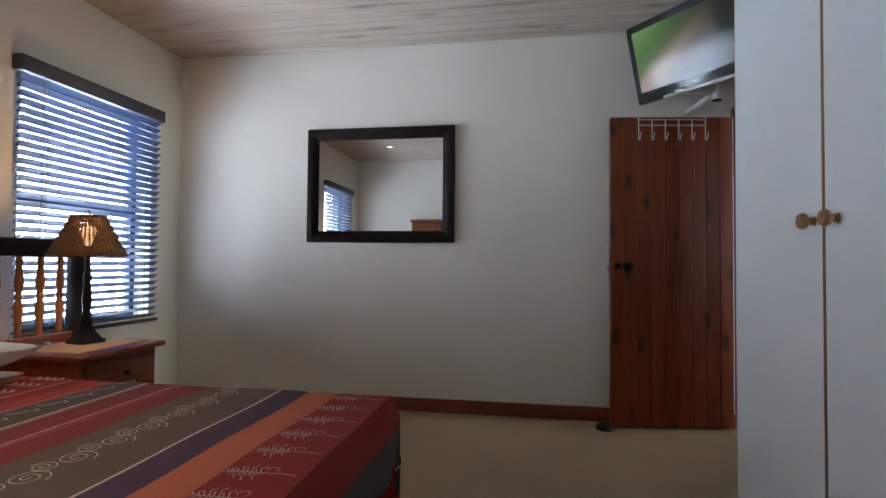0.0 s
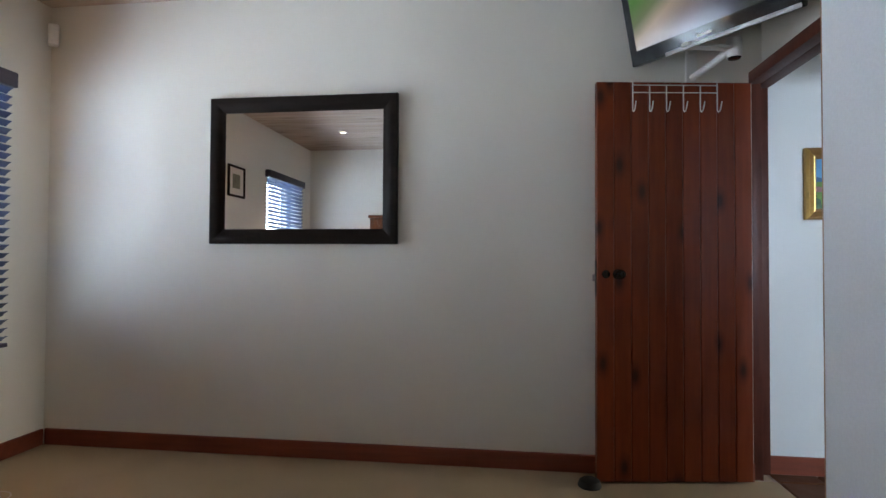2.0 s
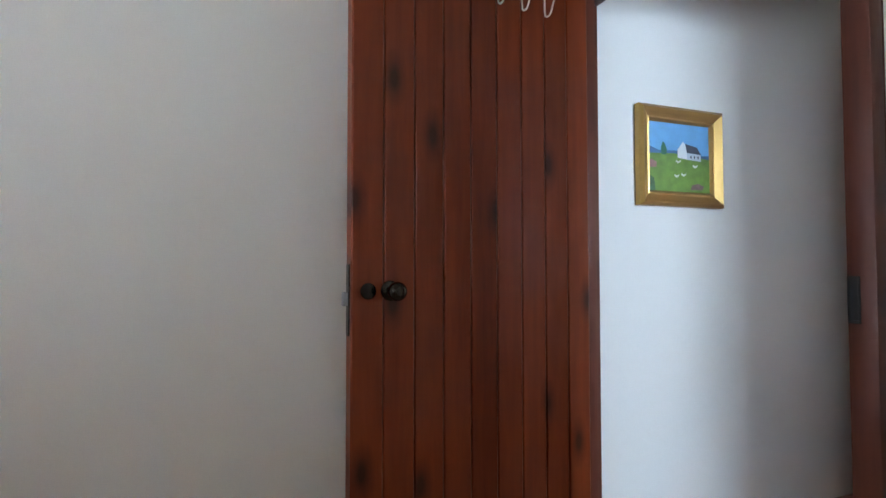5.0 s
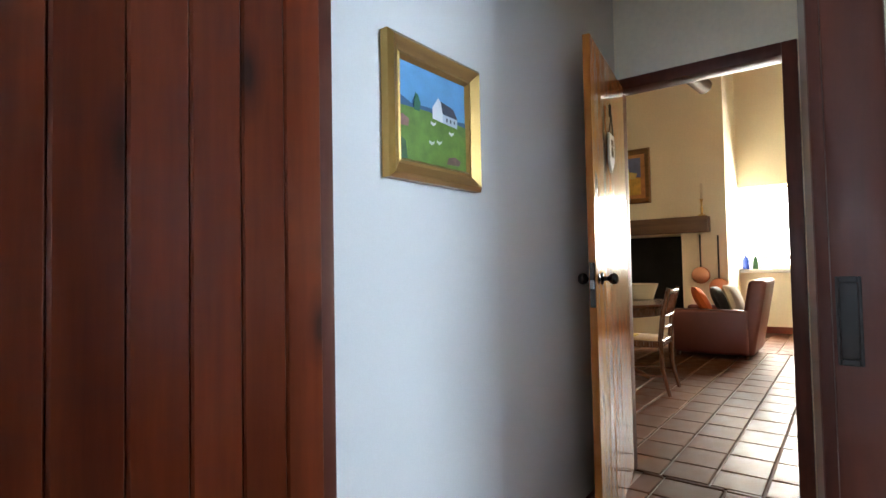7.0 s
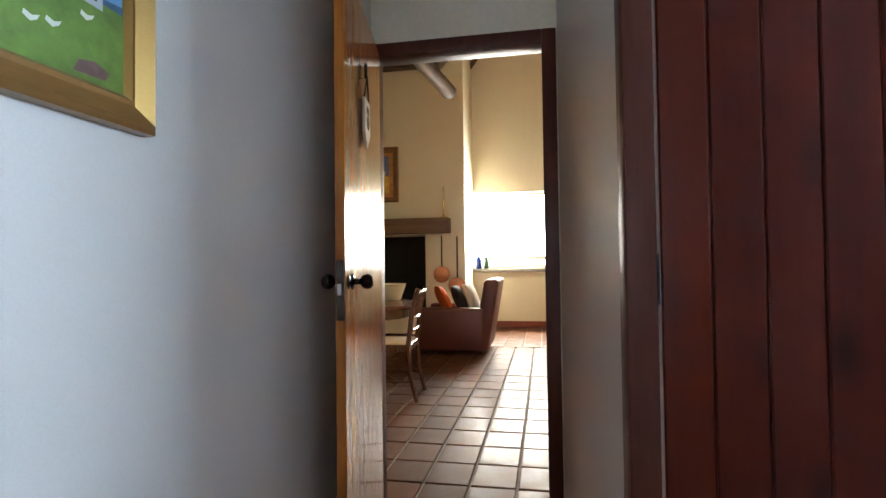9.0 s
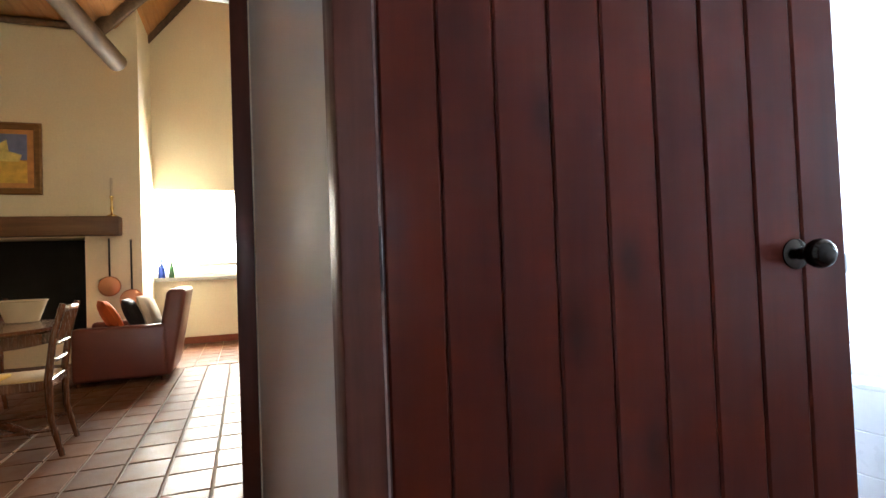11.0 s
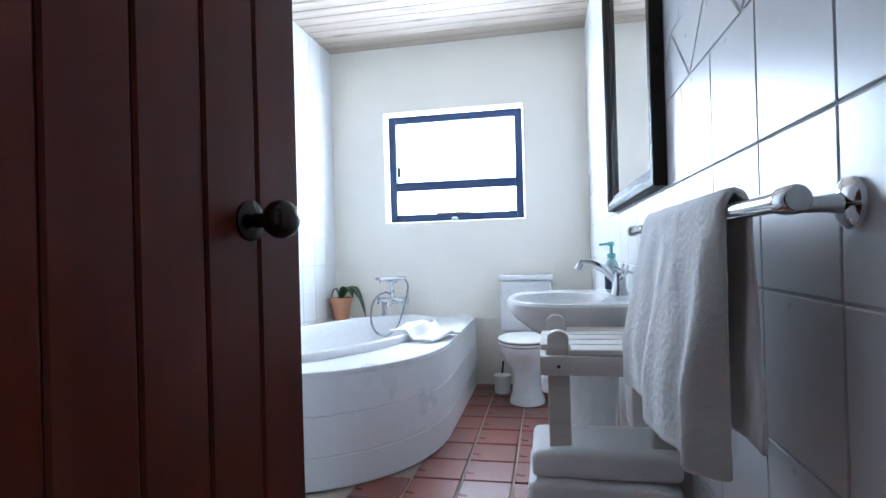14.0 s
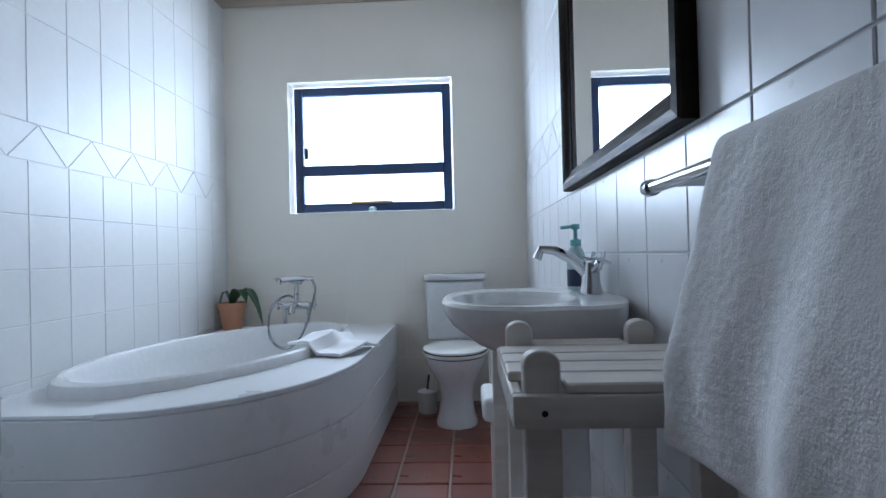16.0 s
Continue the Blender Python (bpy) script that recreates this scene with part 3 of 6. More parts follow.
wl = thing("window_4", (0, 0, 0), "wide bright lounge window over a grey sill", "window")
wl["kind"] = "structure"
frame_parts((WINL[0], WINL[1], 1.0, WINL[3]), 0.05, 0.05, bar_y(LX1 + 0.12), BATH_PAINT, (wl, 1.16))
pane = part("pane", block((LX1 + 0.14, WINL[0] + 0.04, 1.04), (LX1 + 0.144, WINL[1] - 0.04, WINL[3] - 0.04)), GLASS, wl)
pane.visible_shadow = False
part("sill", block((LX1 - 0.10, WINL[0] - 0.3, 0.93), (LX1 + 0.12, 4.055, 0.985), 0.006), SILL, wl)


def venetian(win, label):
    """A wooden slat blind with its valance, ladder tapes and bottom bar."""
    y0, y1, z0, z1 = win[0] - 0.035, win[1] + 0.035, win[2] - 0.03, win[3] + 0.05
    b = thing("venetian_blind", (BX0 + 0.03, (y0 + y1) / 2, z0), label, "blind", "bedroom blinds")
    hw, h = (y1 - y0) / 2, z1 - z0
    part("valance", block((-0.028, -hw - 0.02, h - 0.085), (0.035, hw + 0.02, h), 0.006, 2), BLINDWOOD, b, "dark wooden valance")
    slat = None
    n = 31
    for i in range(n):
        z = 0.045 + (h - 0.15) * i / (n - 1)
        if slat is None:
            bm = bmesh.new()
            pts = [(-0.024, 0), (-0.012, 0.0022), (0, 0.003), (0.012, 0.0022), (0.024, 0), (0.024, -0.0022), (0, 0.0006), (-0.024, -0.0022)]
            prism(bm, pts, -hw, hw, Matrix(((1, 0, 0, 0), (0, 0, 1, 0), (0, 1, 0, 0), (0, 0, 0, 1))))
            slat = mesh_from(bm, "slat", SLATWOOD)
        piece("slat", slat, b, (0, 0, z), (0, -36 + random.uniform(-1.5, 1.5), 0))
    part("bottom_bar", block((-0.025, -hw, 0), (0.025, hw, 0.022), 0.004), BLINDWOOD, b)
    for y in (-hw * 0.72, hw * 0.72):
        for x in (-0.027, 0.027):
            part("ladder_cord", rod(bmesh.new(), (x, y, 0.01), (x, y, h - 0.08), 0.0016, 6), BLINDWOOD, b)
    part("pull_cord", rod(bmesh.new(), (0.04, -hw * 0.8, 0.35), (0.04, -hw * 0.8, h - 0.08), 0.002, 6), BLINDWOOD, b)
    return b


venetian(WIN1, "dark wooden venetian blind with half-open slats behind the lamp")
venetian(WIN2, "dark wooden venetian blind with half-open slats beside the bed")


# ---- bedroom things ----
def spline_ribbon(bm, pts, w, z):
    """A flat stitched line on a level surface."""
    n = len(pts)
    L, Rr = [], []
    for i, (x, y) in enumerate(pts):
        a, b = pts[max(i - 1, 0)], pts[min(i + 1, n - 1)]
        dx, dy = b[0] - a[0], b[1] - a[1]
        l = math.hypot(dx, dy) or 1
        L.append(bm.verts.new((x - dy / l * w / 2, y + dx / l * w / 2, z)))
        Rr.append(bm.verts.new((x + dy / l * w / 2, y - dx / l * w / 2, z)))
    for i in range(n - 1):
        bm.faces.new((L[i], L[i + 1], Rr[i + 1], Rr[i]))


def framed_mirror(name, at, w, h, fw, axis, label, tilt=0.0):
    """A mirror in a moulded frame; its face looks along -y before it is turned."""
    m = thing(name, at, label, "mirror", rz=axis)
    prof = [(0, 0.0), (0, -0.030), (fw * 0.06, -0.035), (fw * 0.34, -0.038), (fw * 0.62, -0.030), (fw * 0.72, -0.022), (fw, -0.015), (fw, 0.0)]
    for side in range(4):
        horizontal = side % 2 == 0
        ln = w if horizontal else h
        bm = bmesh.new()
        ends = []
        for s in (-1, 1):
            ring = []
            for u, d in prof:
                along = s * (ln / 2 - u)
                off = (h / 2 - u) if horizontal else (w / 2 - u)
                if side in (2, 3):
                    off = -off
                p = (along, d, off) if horizontal else (off, d, along)
                ring.append(bm.verts.new((p[0], p[1], p[2] + h / 2)))
            ends.append(ring)
        k = len(prof)
        for i in range(k):
            bm.faces.new((ends[0][i], ends[0][(i + 1) % k], ends[1][(i + 1) % k], ends[1][i]))
        bm.faces.new(ends[0])
        bm.faces.new(ends[1][::-1])
        part("frame_rail", bm, BLACKWOOD, m)
    part("mirror_glass", block((-w / 2 + fw - 0.004, -0.012, fw - 0.004), (w / 2 - fw + 0.004, -0.008, h - fw + 0.004)), MIRROR, m, "silvered mirror glass")
    return m


framed_mirror("wall_mirror", (-0.312, BY1 - 0.002, 1.206), 1.106, 0.842, 0.085, 0, "wide wall mirror in a dark wooden frame")

# alarm sensor in the corner
s = thing("alarm_sensor", (BX0 + 0.05, BY1 - 0.05, 2.40), "small white alarm sensor in the corner", "alarm sensor", rz=-45)
part("housing", block((-0.032, -0.02, 0), (0.032, 0.035, 0.125), 0.010, 3), WHITEPL, s)
part("lens", block((-0.022, -0.024, 0.03), (0.022, -0.0195, 0.085), 0.002), plain("frosted_lens", (0.66, 0.65, 0.60), 0.5), s)

# bed
COVER, nt, nodes, links, bsdf = tree_of("striped_woven_bedspread")
tc = nodes.new("ShaderNodeTexCoord")
sx = nodes.new("ShaderNodeSeparateXYZ")
links.new(tc.outputs["Object"], sx.inputs[0])
wob = noise_tex(nt, tc.outputs["Object"], 40, 2)
mr = nodes.new("ShaderNodeMath")
mr.operation = "MULTIPLY_ADD"
mr.inputs[1].default_value, mr.inputs[2].default_value = 0.003, 0.0
links.new(wob, mr.inputs[0])
ad = nodes.new("ShaderNodeMath")
links.new(sx.outputs[0], ad.inputs[0])
links.new(mr.outputs[0], ad.inputs[1])
mp = nodes.new("ShaderNodeMapRange")
mp.inputs["From Min"].default_value, mp.inputs["From Max"].default_value = -1.75, 0.75
drop = nodes.new("ShaderNodeMath")      # stripes run on down the foot end
drop.operation = "SUBTRACT"
drop.use_clamp = True
drop.inputs[0].default_value = 0.545
links.new(sx.outputs[2], drop.inputs[1])
past = nodes.new("ShaderNodeMath")
past.operation = "GREATER_THAN"
past.inputs[1].default_value = 0.284
links.new(sx.outputs[0], past.inputs[0])
both = nodes.new("ShaderNodeMath")
both.operation = "MULTIPLY_ADD"
links.new(drop.outputs[0], both.inputs[0])
links.new(past.outputs[0], both.inputs[1])
links.new(ad.outputs[0], both.inputs[2])
links.new(both.outputs[0], mp.inputs[0])
RED, BRICK, SALMON, PURPLE, TAUPE, WINE, GREY, CREAM_ = (0.30, 0.022, 0.020), (0.40, 0.06, 0.045), (0.55, 0.14, 0.075), (0.085, 0.042, 0.09), (0.15, 0.10, 0.082), (0.24, 0.032, 0.036), (0.10, 0.08, 0.08), (0.62, 0.54, 0.44)
bands = [(-1.75, BRICK), (-1.60, TAUPE), (-1.47, SALMON), (-1.40, RED), (-1.10, BRICK), (-1.00, TAUPE), (-0.985, GREY), (-0.86, CREAM_), (-0.852, TAUPE), (-0.835, WINE), (-0.70, BRICK), (-0.68, WINE), (-0.575, TAUPE), (-0.285, CREAM_), (-0.272, PURPLE), (-0.165, SALMON), (-0.045, RED), (0.27, GREY), (0.42, CREAM_), (0.43, PURPLE), (0.52, BRICK)]
stripes = ramp(nt, mp.outputs[0], [((x + 0.12 * (i > 0) + 1.75) / 2.50, c) for i, (x, c) in enumerate(bands)], "CONSTANT")
weave = noise_tex(nt, tc.outputs["Object"], 380, 2)
links.new(mix(nt, stripes, ramp(nt, weave, [(0.3, (0.45, 0.45, 0.45)), (0.7, (1.25, 1.2, 1.15))]), 0.55, "MULTIPLY"), bsdf.inputs["Base Color"])
bsdf.inputs["Roughness"].default_value = 0.92
bump(nt, bsdf, weave, 0.6, 0.002)

bed = thing("double_bed", (-0.75, 0.88, 0), "double bed with a striped woven bedspread and turned headboard", "bed")
BW = 0.755
part("base", block((-1.10, -0.74, 0.06), (0.98, 0.74, 0.30), 0.02, 2), CREAMFAB, bed)
part("mattress", block((-1.10, -0.745, 0.305), (1.0, 0.745, 0.545), 0.06, 4), LINEN, bed)
for x in (-1.0, 0.9):
    for y in (-0.66, 0.66):
        part("foot", rod(bmesh.new(), (x, y, 0), (x, y, 0.06), 0.03), FURN, bed)
# the cover drapes over the top, both sides and the foot
top, grid = 0.568, []
nx, ny = 60, 44
for i in range(nx + 1):
    u = i / nx
    row = []
    for j in range(ny + 1):
        v = j / ny * 2 - 1
        s_ = u * 2.25
        t_ = v * (BW + 0.40)
        xx = -1.0 + min(s_, 2.03)
        drop_x = max(0.0, s_ - 2.03)
        yy = max(-BW, min(BW, t_))
        drop_y = max(0.0, abs(t_) - BW)
        rnd = 0.03
        d = max(drop_x, drop_y)
        z = top - d * 1.15 + 0.006 * noise.noise(Vector((s_ * 3, t_ * 3, 0)))
        flare = 0.02 * math.sin(14 * (s_ if drop_y > drop_x else t_)) * min(1, d / 0.3)
        edge = min(d / 0.05, 1.0)
        xx += (0.02 * edge if drop_x > 0 else 0) + (flare if drop_x > drop_y else 0)
        yy += math.copysign(0.02 * edge, v) * (1 if drop_y > 0 else 0) + (math.copysign(flare, v) if drop_y >= drop_x and drop_y > 0 else 0)
        row.append((xx, yy, max(z, 0.16)))
    grid.append(row)
cov = part("bedspread", sheet(bmesh.new(), [[(p[0] - 0, p[1], p[2]) for p in r] for r in grid]), COVER, bed, "striped red, purple and taupe woven bedspread", (0, 0, 0))
# object space of the stripes is the room's own x
for vtx in cov.data.vertices:
    vtx.co.x += -0.75
cov.location.x = 0.75
bm = bmesh.new()
zt = 0.5755
random.seed(4)
y = -0.70
while y < 0.72:                      # scrolls on the taupe band
    for sgn in (1, -1):
        pts = []
        for k in range(26):
            a = k / 25 * 4.2 * math.pi
            r = (0.046 if sgn > 0 else 0.034) * (1 - k / 27)
            pts.append((0.425 + sgn * 0.012 + r * math.cos(a + (0 if sgn > 0 else math.pi)), y + sgn * 0.034 + r * math.sin(a)))
        spline_ribbon(bm, pts, 0.0036, zt)
    y += 0.128
y = -0.70
while y < 0.74:                      # little trees on the red band
    jy = random.uniform(-0.008, 0.008)
    for k in range(4):
        x0, wd = 0.925 - k * 0.022, (0.036, 0.044, 0.036, 0.020)[k] * random.uniform(0.85, 1.15)
        for sg in (-1, 1):
            spline_ribbon(bm, [(x0, y + jy), (x0 - 0.010, y + jy + sg * wd * 0.6), (x0 - 0.002, y + jy + sg * wd)], 0.0030, zt)
            spline_ribbon(bm, [(x0 - 0.012, y + jy), (x0 - 0.021, y + jy + sg * wd * 0.5)], 0.0028, zt)
    spline_ribbon(bm, [(0.845, y + jy), (0.92, y + jy), (0.97, y + jy + 0.004), (1.015, y + jy - 0.003)], 0.0028, zt)
    spline_ribbon(bm, [(0.945 + 0.014 * math.cos(q * 0.8), y + jy + 0.024 + 0.012 * math.sin(q * 0.8)) for q in range(-1, 6)], 0.0026, zt)
    y += 0.135
y = -0.70
while y < 0.72:                      # steps on the grey band, small blocks near the pillows
    spline_ribbon(bm, [(-0.08, y), (-0.05, y + 0.02), (-0.05, y + 0.045), (-0.02, y + 0.06), (-0.05, y + 0.075)], 0.007, zt)
    for k in range(4):
        spline_ribbon(bm, [(-0.46 + k * 0.035, y + 0.01), (-0.44 + k * 0.035, y + 0.035), (-0.46 + k * 0.035, y + 0.06)], 0.012, zt)
    y += 0.105
for x in (0.175, 0.182, 0.06, 0.045, -0.115, -0.28, -0.29):
    spline_ribbon(bm, [(x, -0.74 + 0.06 * k) for k in range(25)], 0.0035, zt)
part("embroidery", bm, plain("pale_embroidery_thread", (0.54, 0.45, 0.41), 0.9, 0, 0.2, 40, 300, 0.4), bed, "pale stitched scrolls and trees")

hb = part("headboard", block((-1.10, 1.47, 0.0), (-1.03, 1.54, 1.17), 0.008, 2), BLACKWOOD, bed, "dark headboard frame with turned spindles")
for a, b in (((-1.10, -1.54, 0.0), (-1.03, -1.47, 1.17)), ((-1.105, -1.47, 1.075), (-1.025, 1.47, 1.17)), ((-1.09, -1.47, 0.60), (-1.04, 1.47, 0.66))):
    part("headboard_rail", block(a, b, 0.008, 2), BLACKWOOD if b[2] > 1 else FURN, hb)
spm = mesh_from(lathe(bmesh.new(), [(0.014, 0), (0.018, 0.02), (0.014, 0.04), (0.020, 0.10), (0.024, 0.15), (0.014, 0.185), (0.022, 0.205), (0.014, 0.225), (0.024, 0.27), (0.018, 0.33), (0.013, 0.37), (0.018, 0.39), (0.012, 0.415)], seg=14), "spindle", SPINDLE)
for i in range(24):
    piece("spindle", spm, hb, (-1.065, 1.40 - i * 0.1205, 0.66))


def pillow(at, rx, name="pillow"):
    bm = bmesh.new()
    n = 16
    for s in (1, -1):
        g = []
        for i in range(n + 1):
            row = []
            for j in range(n + 1):
                u, v = i / n * 2 - 1, j / n * 2 - 1
                h = 0.075 * (max(0, 1 - u * u) ** 0.45) * (max(0, 1 - v * v) ** 0.45)
                row.append((u * 0.24 * (1 - 0.05 * v * v), v * 0.34 * (1 - 0.05 * u * u), s * h + 0.006 * noise.noise(Vector((u * 3, v * 3, s)))))
            g.append(row)
        sheet(bm, g)
    bmesh.ops.remove_doubles(bm, verts=bm.verts, dist=0.0008)
    ob = single(name, bm, LINEN, "plump white cotton pillow on the bed", "pillow", "bed pillows", at)
    ob.rotation_euler = (0, radians(rx), 0)
    return ob


pillow((-1.42, 1.28, 0.655), -12)
pillow((-1.42, 0.50, 0.655), -12)
folded = single("folded_sheet", block((-0.19, -0.74, 0), (0.19, 0.74, 0.010), 0.004, 2), LINEN, "white turned-down bed sheet under the pillows", "sheet", at=(-1.50, 0.88, 0.578))

# nightstand, cloth and lamp
ns = thing("nightstand", (-1.46, 2.03, 0), "glossy cherry wood nightstand with one drawer", "nightstand")
part("top", block((-0.27, -0.28, 0.602), (0.29, 0.28, 0.630), 0.008, 2), FURN, ns)
part("body", block((-0.25, -0.25, 0.10), (0.25, 0.25, 0.601), 0.004), FURN, ns)
dr = part("drawer", block((0.251, -0.215, 0.435), (0.266, 0.215, 0.575), 0.004), FURN, ns)
part("knob", lathe(bmesh.new(), [(0.011, 0), (0.009, 0.010), (0.017, 0.018), (0.017, 0.026), (0.0, 0.031)], (0.2665, 0.02, 0.505), (1, 0, 0), 16), BLACKWOOD, dr)
part("door", block((0.251, -0.215, 0.13), (0.264, 0.215, 0.42), 0.004), FURN, ns)
part("plinth", block((-0.26, -0.26, 0.0), (0.265, 0.26, 0.099), 0.006), FURN, ns)
single("place_mat", block((-0.17, -0.21, 0), (0.17, 0.21, 0.003), 0.001), plain("beige_woven_mat", (0.50, 0.36, 0.22), 0.85, 0, 0.12, 20, 260, 0.6), "beige woven mat on the nightstand", "table mat", at=(-1.43, 2.04, 0.631))

lamp = thing("table_lamp", (-1.47, 2.10, 0.635), "lit table lamp with woven rattan shade and dark turned base", "lamp")
bm = bmesh.new()
prof = [(0.088, 0.0), (0.088, 0.010), (0.080, 0.018)]
for z0, z1, r0, r1 in ((0.018, 0.13, 0.078, 0.022),):
    for k in range(9):
        q = k / 8
        prof.append((r1 + (r0 - r1) * (1 - q) ** 2.2, z0 + (z1 - z0) * q))
lathe(bm, prof, seg=4)
bmesh.ops.rotate(bm, verts=bm.verts, cent=(0, 0, 0), matrix=Matrix.Rotation(radians(32), 3, "Z"))
part("foot", bm, IRON, lamp)
part("stem", lathe(bmesh.new(), [(0.020, 0.128), (0.026, 0.14), (0.017, 0.16), (0.024, 0.22), (0.019, 0.27), (0.014, 0.31), (0.022, 0.335), (0.014, 0.36), (0.012, 0.44), (0.018, 0.455), (0.018, 0.50)], seg=16), IRON, lamp)
shade_ = part("shade", lathe(bmesh.new(), [(0.168, 0.452), (0.170, 0.452), (0.075, 0.645), (0.073, 0.645)], seg=40), RATTAN, lamp, "woven rattan cone shade")
bpy.data.objects.remove(shade_)
shade_ = None
bm = bmesh.new()
for k in range(40):                   # upright canes
    a = 2 * math.pi * k / 40
    rod(bm, (0.172 * math.cos(a), 0.172 * math.sin(a), 0.45), (0.072 * math.cos(a), 0.072 * math.sin(a), 0.648), 0.0042, 6)
for k in range(19):                   # woven rounds
    q = k / 18
    r, z = 0.172 + (0.072 - 0.172) * q, 0.45 + 0.198 * q
    ring = [((r + 0.0045 * (1 if (i + k) % 2 else -1)) * math.cos(2 * math.pi * i / 40), (r + 0.0045 * (1 if (i + k) % 2 else -1)) * math.sin(2 * math.pi * i / 40), z) for i in range(40)]
    sweep(bm, ring, 0.0050 if 0 < k < 18 else 0.007, 5, True)
part("shade", bm, RATTAN, lamp, "woven rattan cone shade")
part("bulb", lathe(bmesh.new(), [(0.012, 0.50), (0.016, 0.52), (0.030, 0.55), (0.032, 0.57), (0.024, 0.595), (0.0, 0.605)], seg=16), BULB, lamp, "glowing warm bulb")
part("finial", lathe(bmesh.new(), [(0.005, 0.605), (0.005, 0.66), (0.010, 0.668), (0.0, 0.682)], seg=10), IRON, lamp)
la = new("lamp_light", bpy.data.lights.new("lamp_light", "POINT"))
la.data.energy, la.data.color, la.data.shadow_soft_size = 9.0, (1.0, 0.60, 0.28), 0.04
la.location = (-1.47, 2.10, 1.265)

# downlight
dl = thing("downlight", (-1.13, 0.17, BZ), "small round recessed ceiling downlight, switched on", "downlight")
part("trim_ring", lathe(bmesh.new(), [(0.048, 0), (0.048, -0.006), (0.034, -0.010), (0.030, -0.004), (0.030, 0)], seg=28), WHITEPL, dl)
part("lens", lathe(bmesh.new(), [(0.029, -0.0015), (0.029, -0.003), (0.0, -0.004)], seg=24), SPOTGLOW, dl, "glowing downlight lens")
sp = new("downlight_beam", bpy.data.lights.new("downlight_beam", "SPOT"))
sp.data.energy, sp.data.spot_size, sp.data.spot_blend, sp.data.color, sp.data.shadow_soft_size = 75.0, radians(95), 0.7, (1.0, 0.80, 0.56), 0.03
sp.matrix_world = look((-1.13, 0.17, BZ - 0.012), (-1.13, 0.17, 0))

# small picture above the bed
pic = thing("small_picture", (BX0 + 0.002, 1.21, 1.75), "small landscape print in dark frame with wide mat", "picture", rz=90)
for a, b in (((-0.165, -0.022, 0), (-0.143, 0, 0.32)), ((0.143, -0.022, 0), (0.165, 0, 0.32)), ((-0.143, -0.022, 0), (0.143, 0, 0.022)), ((-0.143, -0.022, 0.298), (0.143, 0, 0.32))):
    part("frame_rail", block(a, b, 0.003), BLACKWOOD, pic)
part("mat", block((-0.144, -0.008, 0.021), (0.144, -0.002, 0.299)), LINEN, pic, "off-white mat board")
part("print", block((-0.075, -0.010, 0.09), (0.075, -0.0085, 0.235)), plain("grey_green_print", (0.20, 0.21, 0.16), 0.6, 0, 0.6, 26, 90, 0), pic, "grey-green landscape print")

# tall cabinet by the end wall
cab = thing("tall_cabinet", (-0.50, BY0 + 0.22, 0), "dark brown wooden cabinet against the end wall", "cabinet")
part("body", block((-0.45, -0.20, 0.08), (0.45, 0.20, 1.66), 0.006), DARKFURN, cab)
part("top", block((-0.47, -0.21, 1.661), (0.47, 0.225, 1.70), 0.008, 2), DARKFURN, cab)
part("plinth", block((-0.46, -0.205, 0), (0.46, 0.21, 0.079), 0.004), DARKFURN, cab)
for x0, x1, kx in ((-0.44, -0.003, -0.04), (0.003, 0.44, 0.04)):
    d = part("door", block((x0, 0.2005, 0.10), (x1, 0.220, 1.64), 0.005), DARKFURN, cab)
    part("knob", lathe(bmesh.new(), [(0.010, 0), (0.008, 0.010), (0.016, 0.018), (0.0, 0.028)], (kx, 0.2205, 0.95), (0, 1, 0), 14), KNOBWOOD, d)

# wardrobe units, white doors with oak edging and turned knobs
for i in range(4):
    y1 = 1.754 - i * 0.582
    wd = thing("wardrobe", (1.506, y1, 0), "white melamine wardrobe unit with oak-edged door", "wardrobe", "built-in wardrobes")
    part("carcass", block((0.021, -0.5805, 0.0), (0.640, 0.0, 2.60), 0.001), MELAMINE, wd)
    d = part("door", block((0.0, -0.574, 0.07), (0.0195, -0.006, 2.59), 0.0015), MELAMINE, wd)
    for a, b in ((-0.5785, -0.5745), (-0.0055, -0.0025)):
        part("edging", block((0.0, a, 0.07), (0.0195, b, 2.59), 0.0005), EDGEWOOD, d, "oak edging strip")
    ky = -0.062 if i % 2 else -0.537
    part("knob", lathe(bmesh.new(), [(0.013, 0), (0.010, 0.006), (0.010, 0.014), (0.019, 0.021), (0.022, 0.029), (0.018, 0.037), (0.0, 0.041)], (0.0, ky, 1.175), (-1, 0, 0), 20), KNOBWOOD, d, "turned wooden knob")
    part("plinth", block((0.022, -0.5805, 0.0), (0.04, 0.0, 0.066)), MELAMINE, wd)

# over-door hook rack
WIRE = plain("white_coated_wire", (0.72, 0.70, 0.66), 0.35, 0, 0.05, 10, 80, 0.0)
hr = thing("hook_rack", (1.69, 3.348, 1.870), "white wire over-door rack with six hooks", "hook rack", rz=7.4)
for z in (0.105, 0.143):
    part("wire", rod(bmesh.new(), (-0.215, 0, z), (0.215, 0, z), 0.0026, 8), WIRE, hr)
for k in range(6):
    x = -0.215 + 0.086 * k
    up = 0.168 if k in (0, 5) else 0.143
    pts = [(x, 0, up), (x, 0, 0.03)] + [(x + 0.0, -0.016 + 0.016 * math.cos(a), 0.022 - 0.018 * math.sin(a)) for a in (0.6, 1.2, 1.9, 2.6)] + [(x, -0.040, 0.035), (x, -0.046, 0.048)]
    if k in (0, 5):
        pts = [(x, 0.066, 0.150), (x, 0.066, 0.168), (x, 0.03, 0.169)] + pts
    part("hook", sweep(bmesh.new(), pts, 0.0030, 7), WIRE, hr)

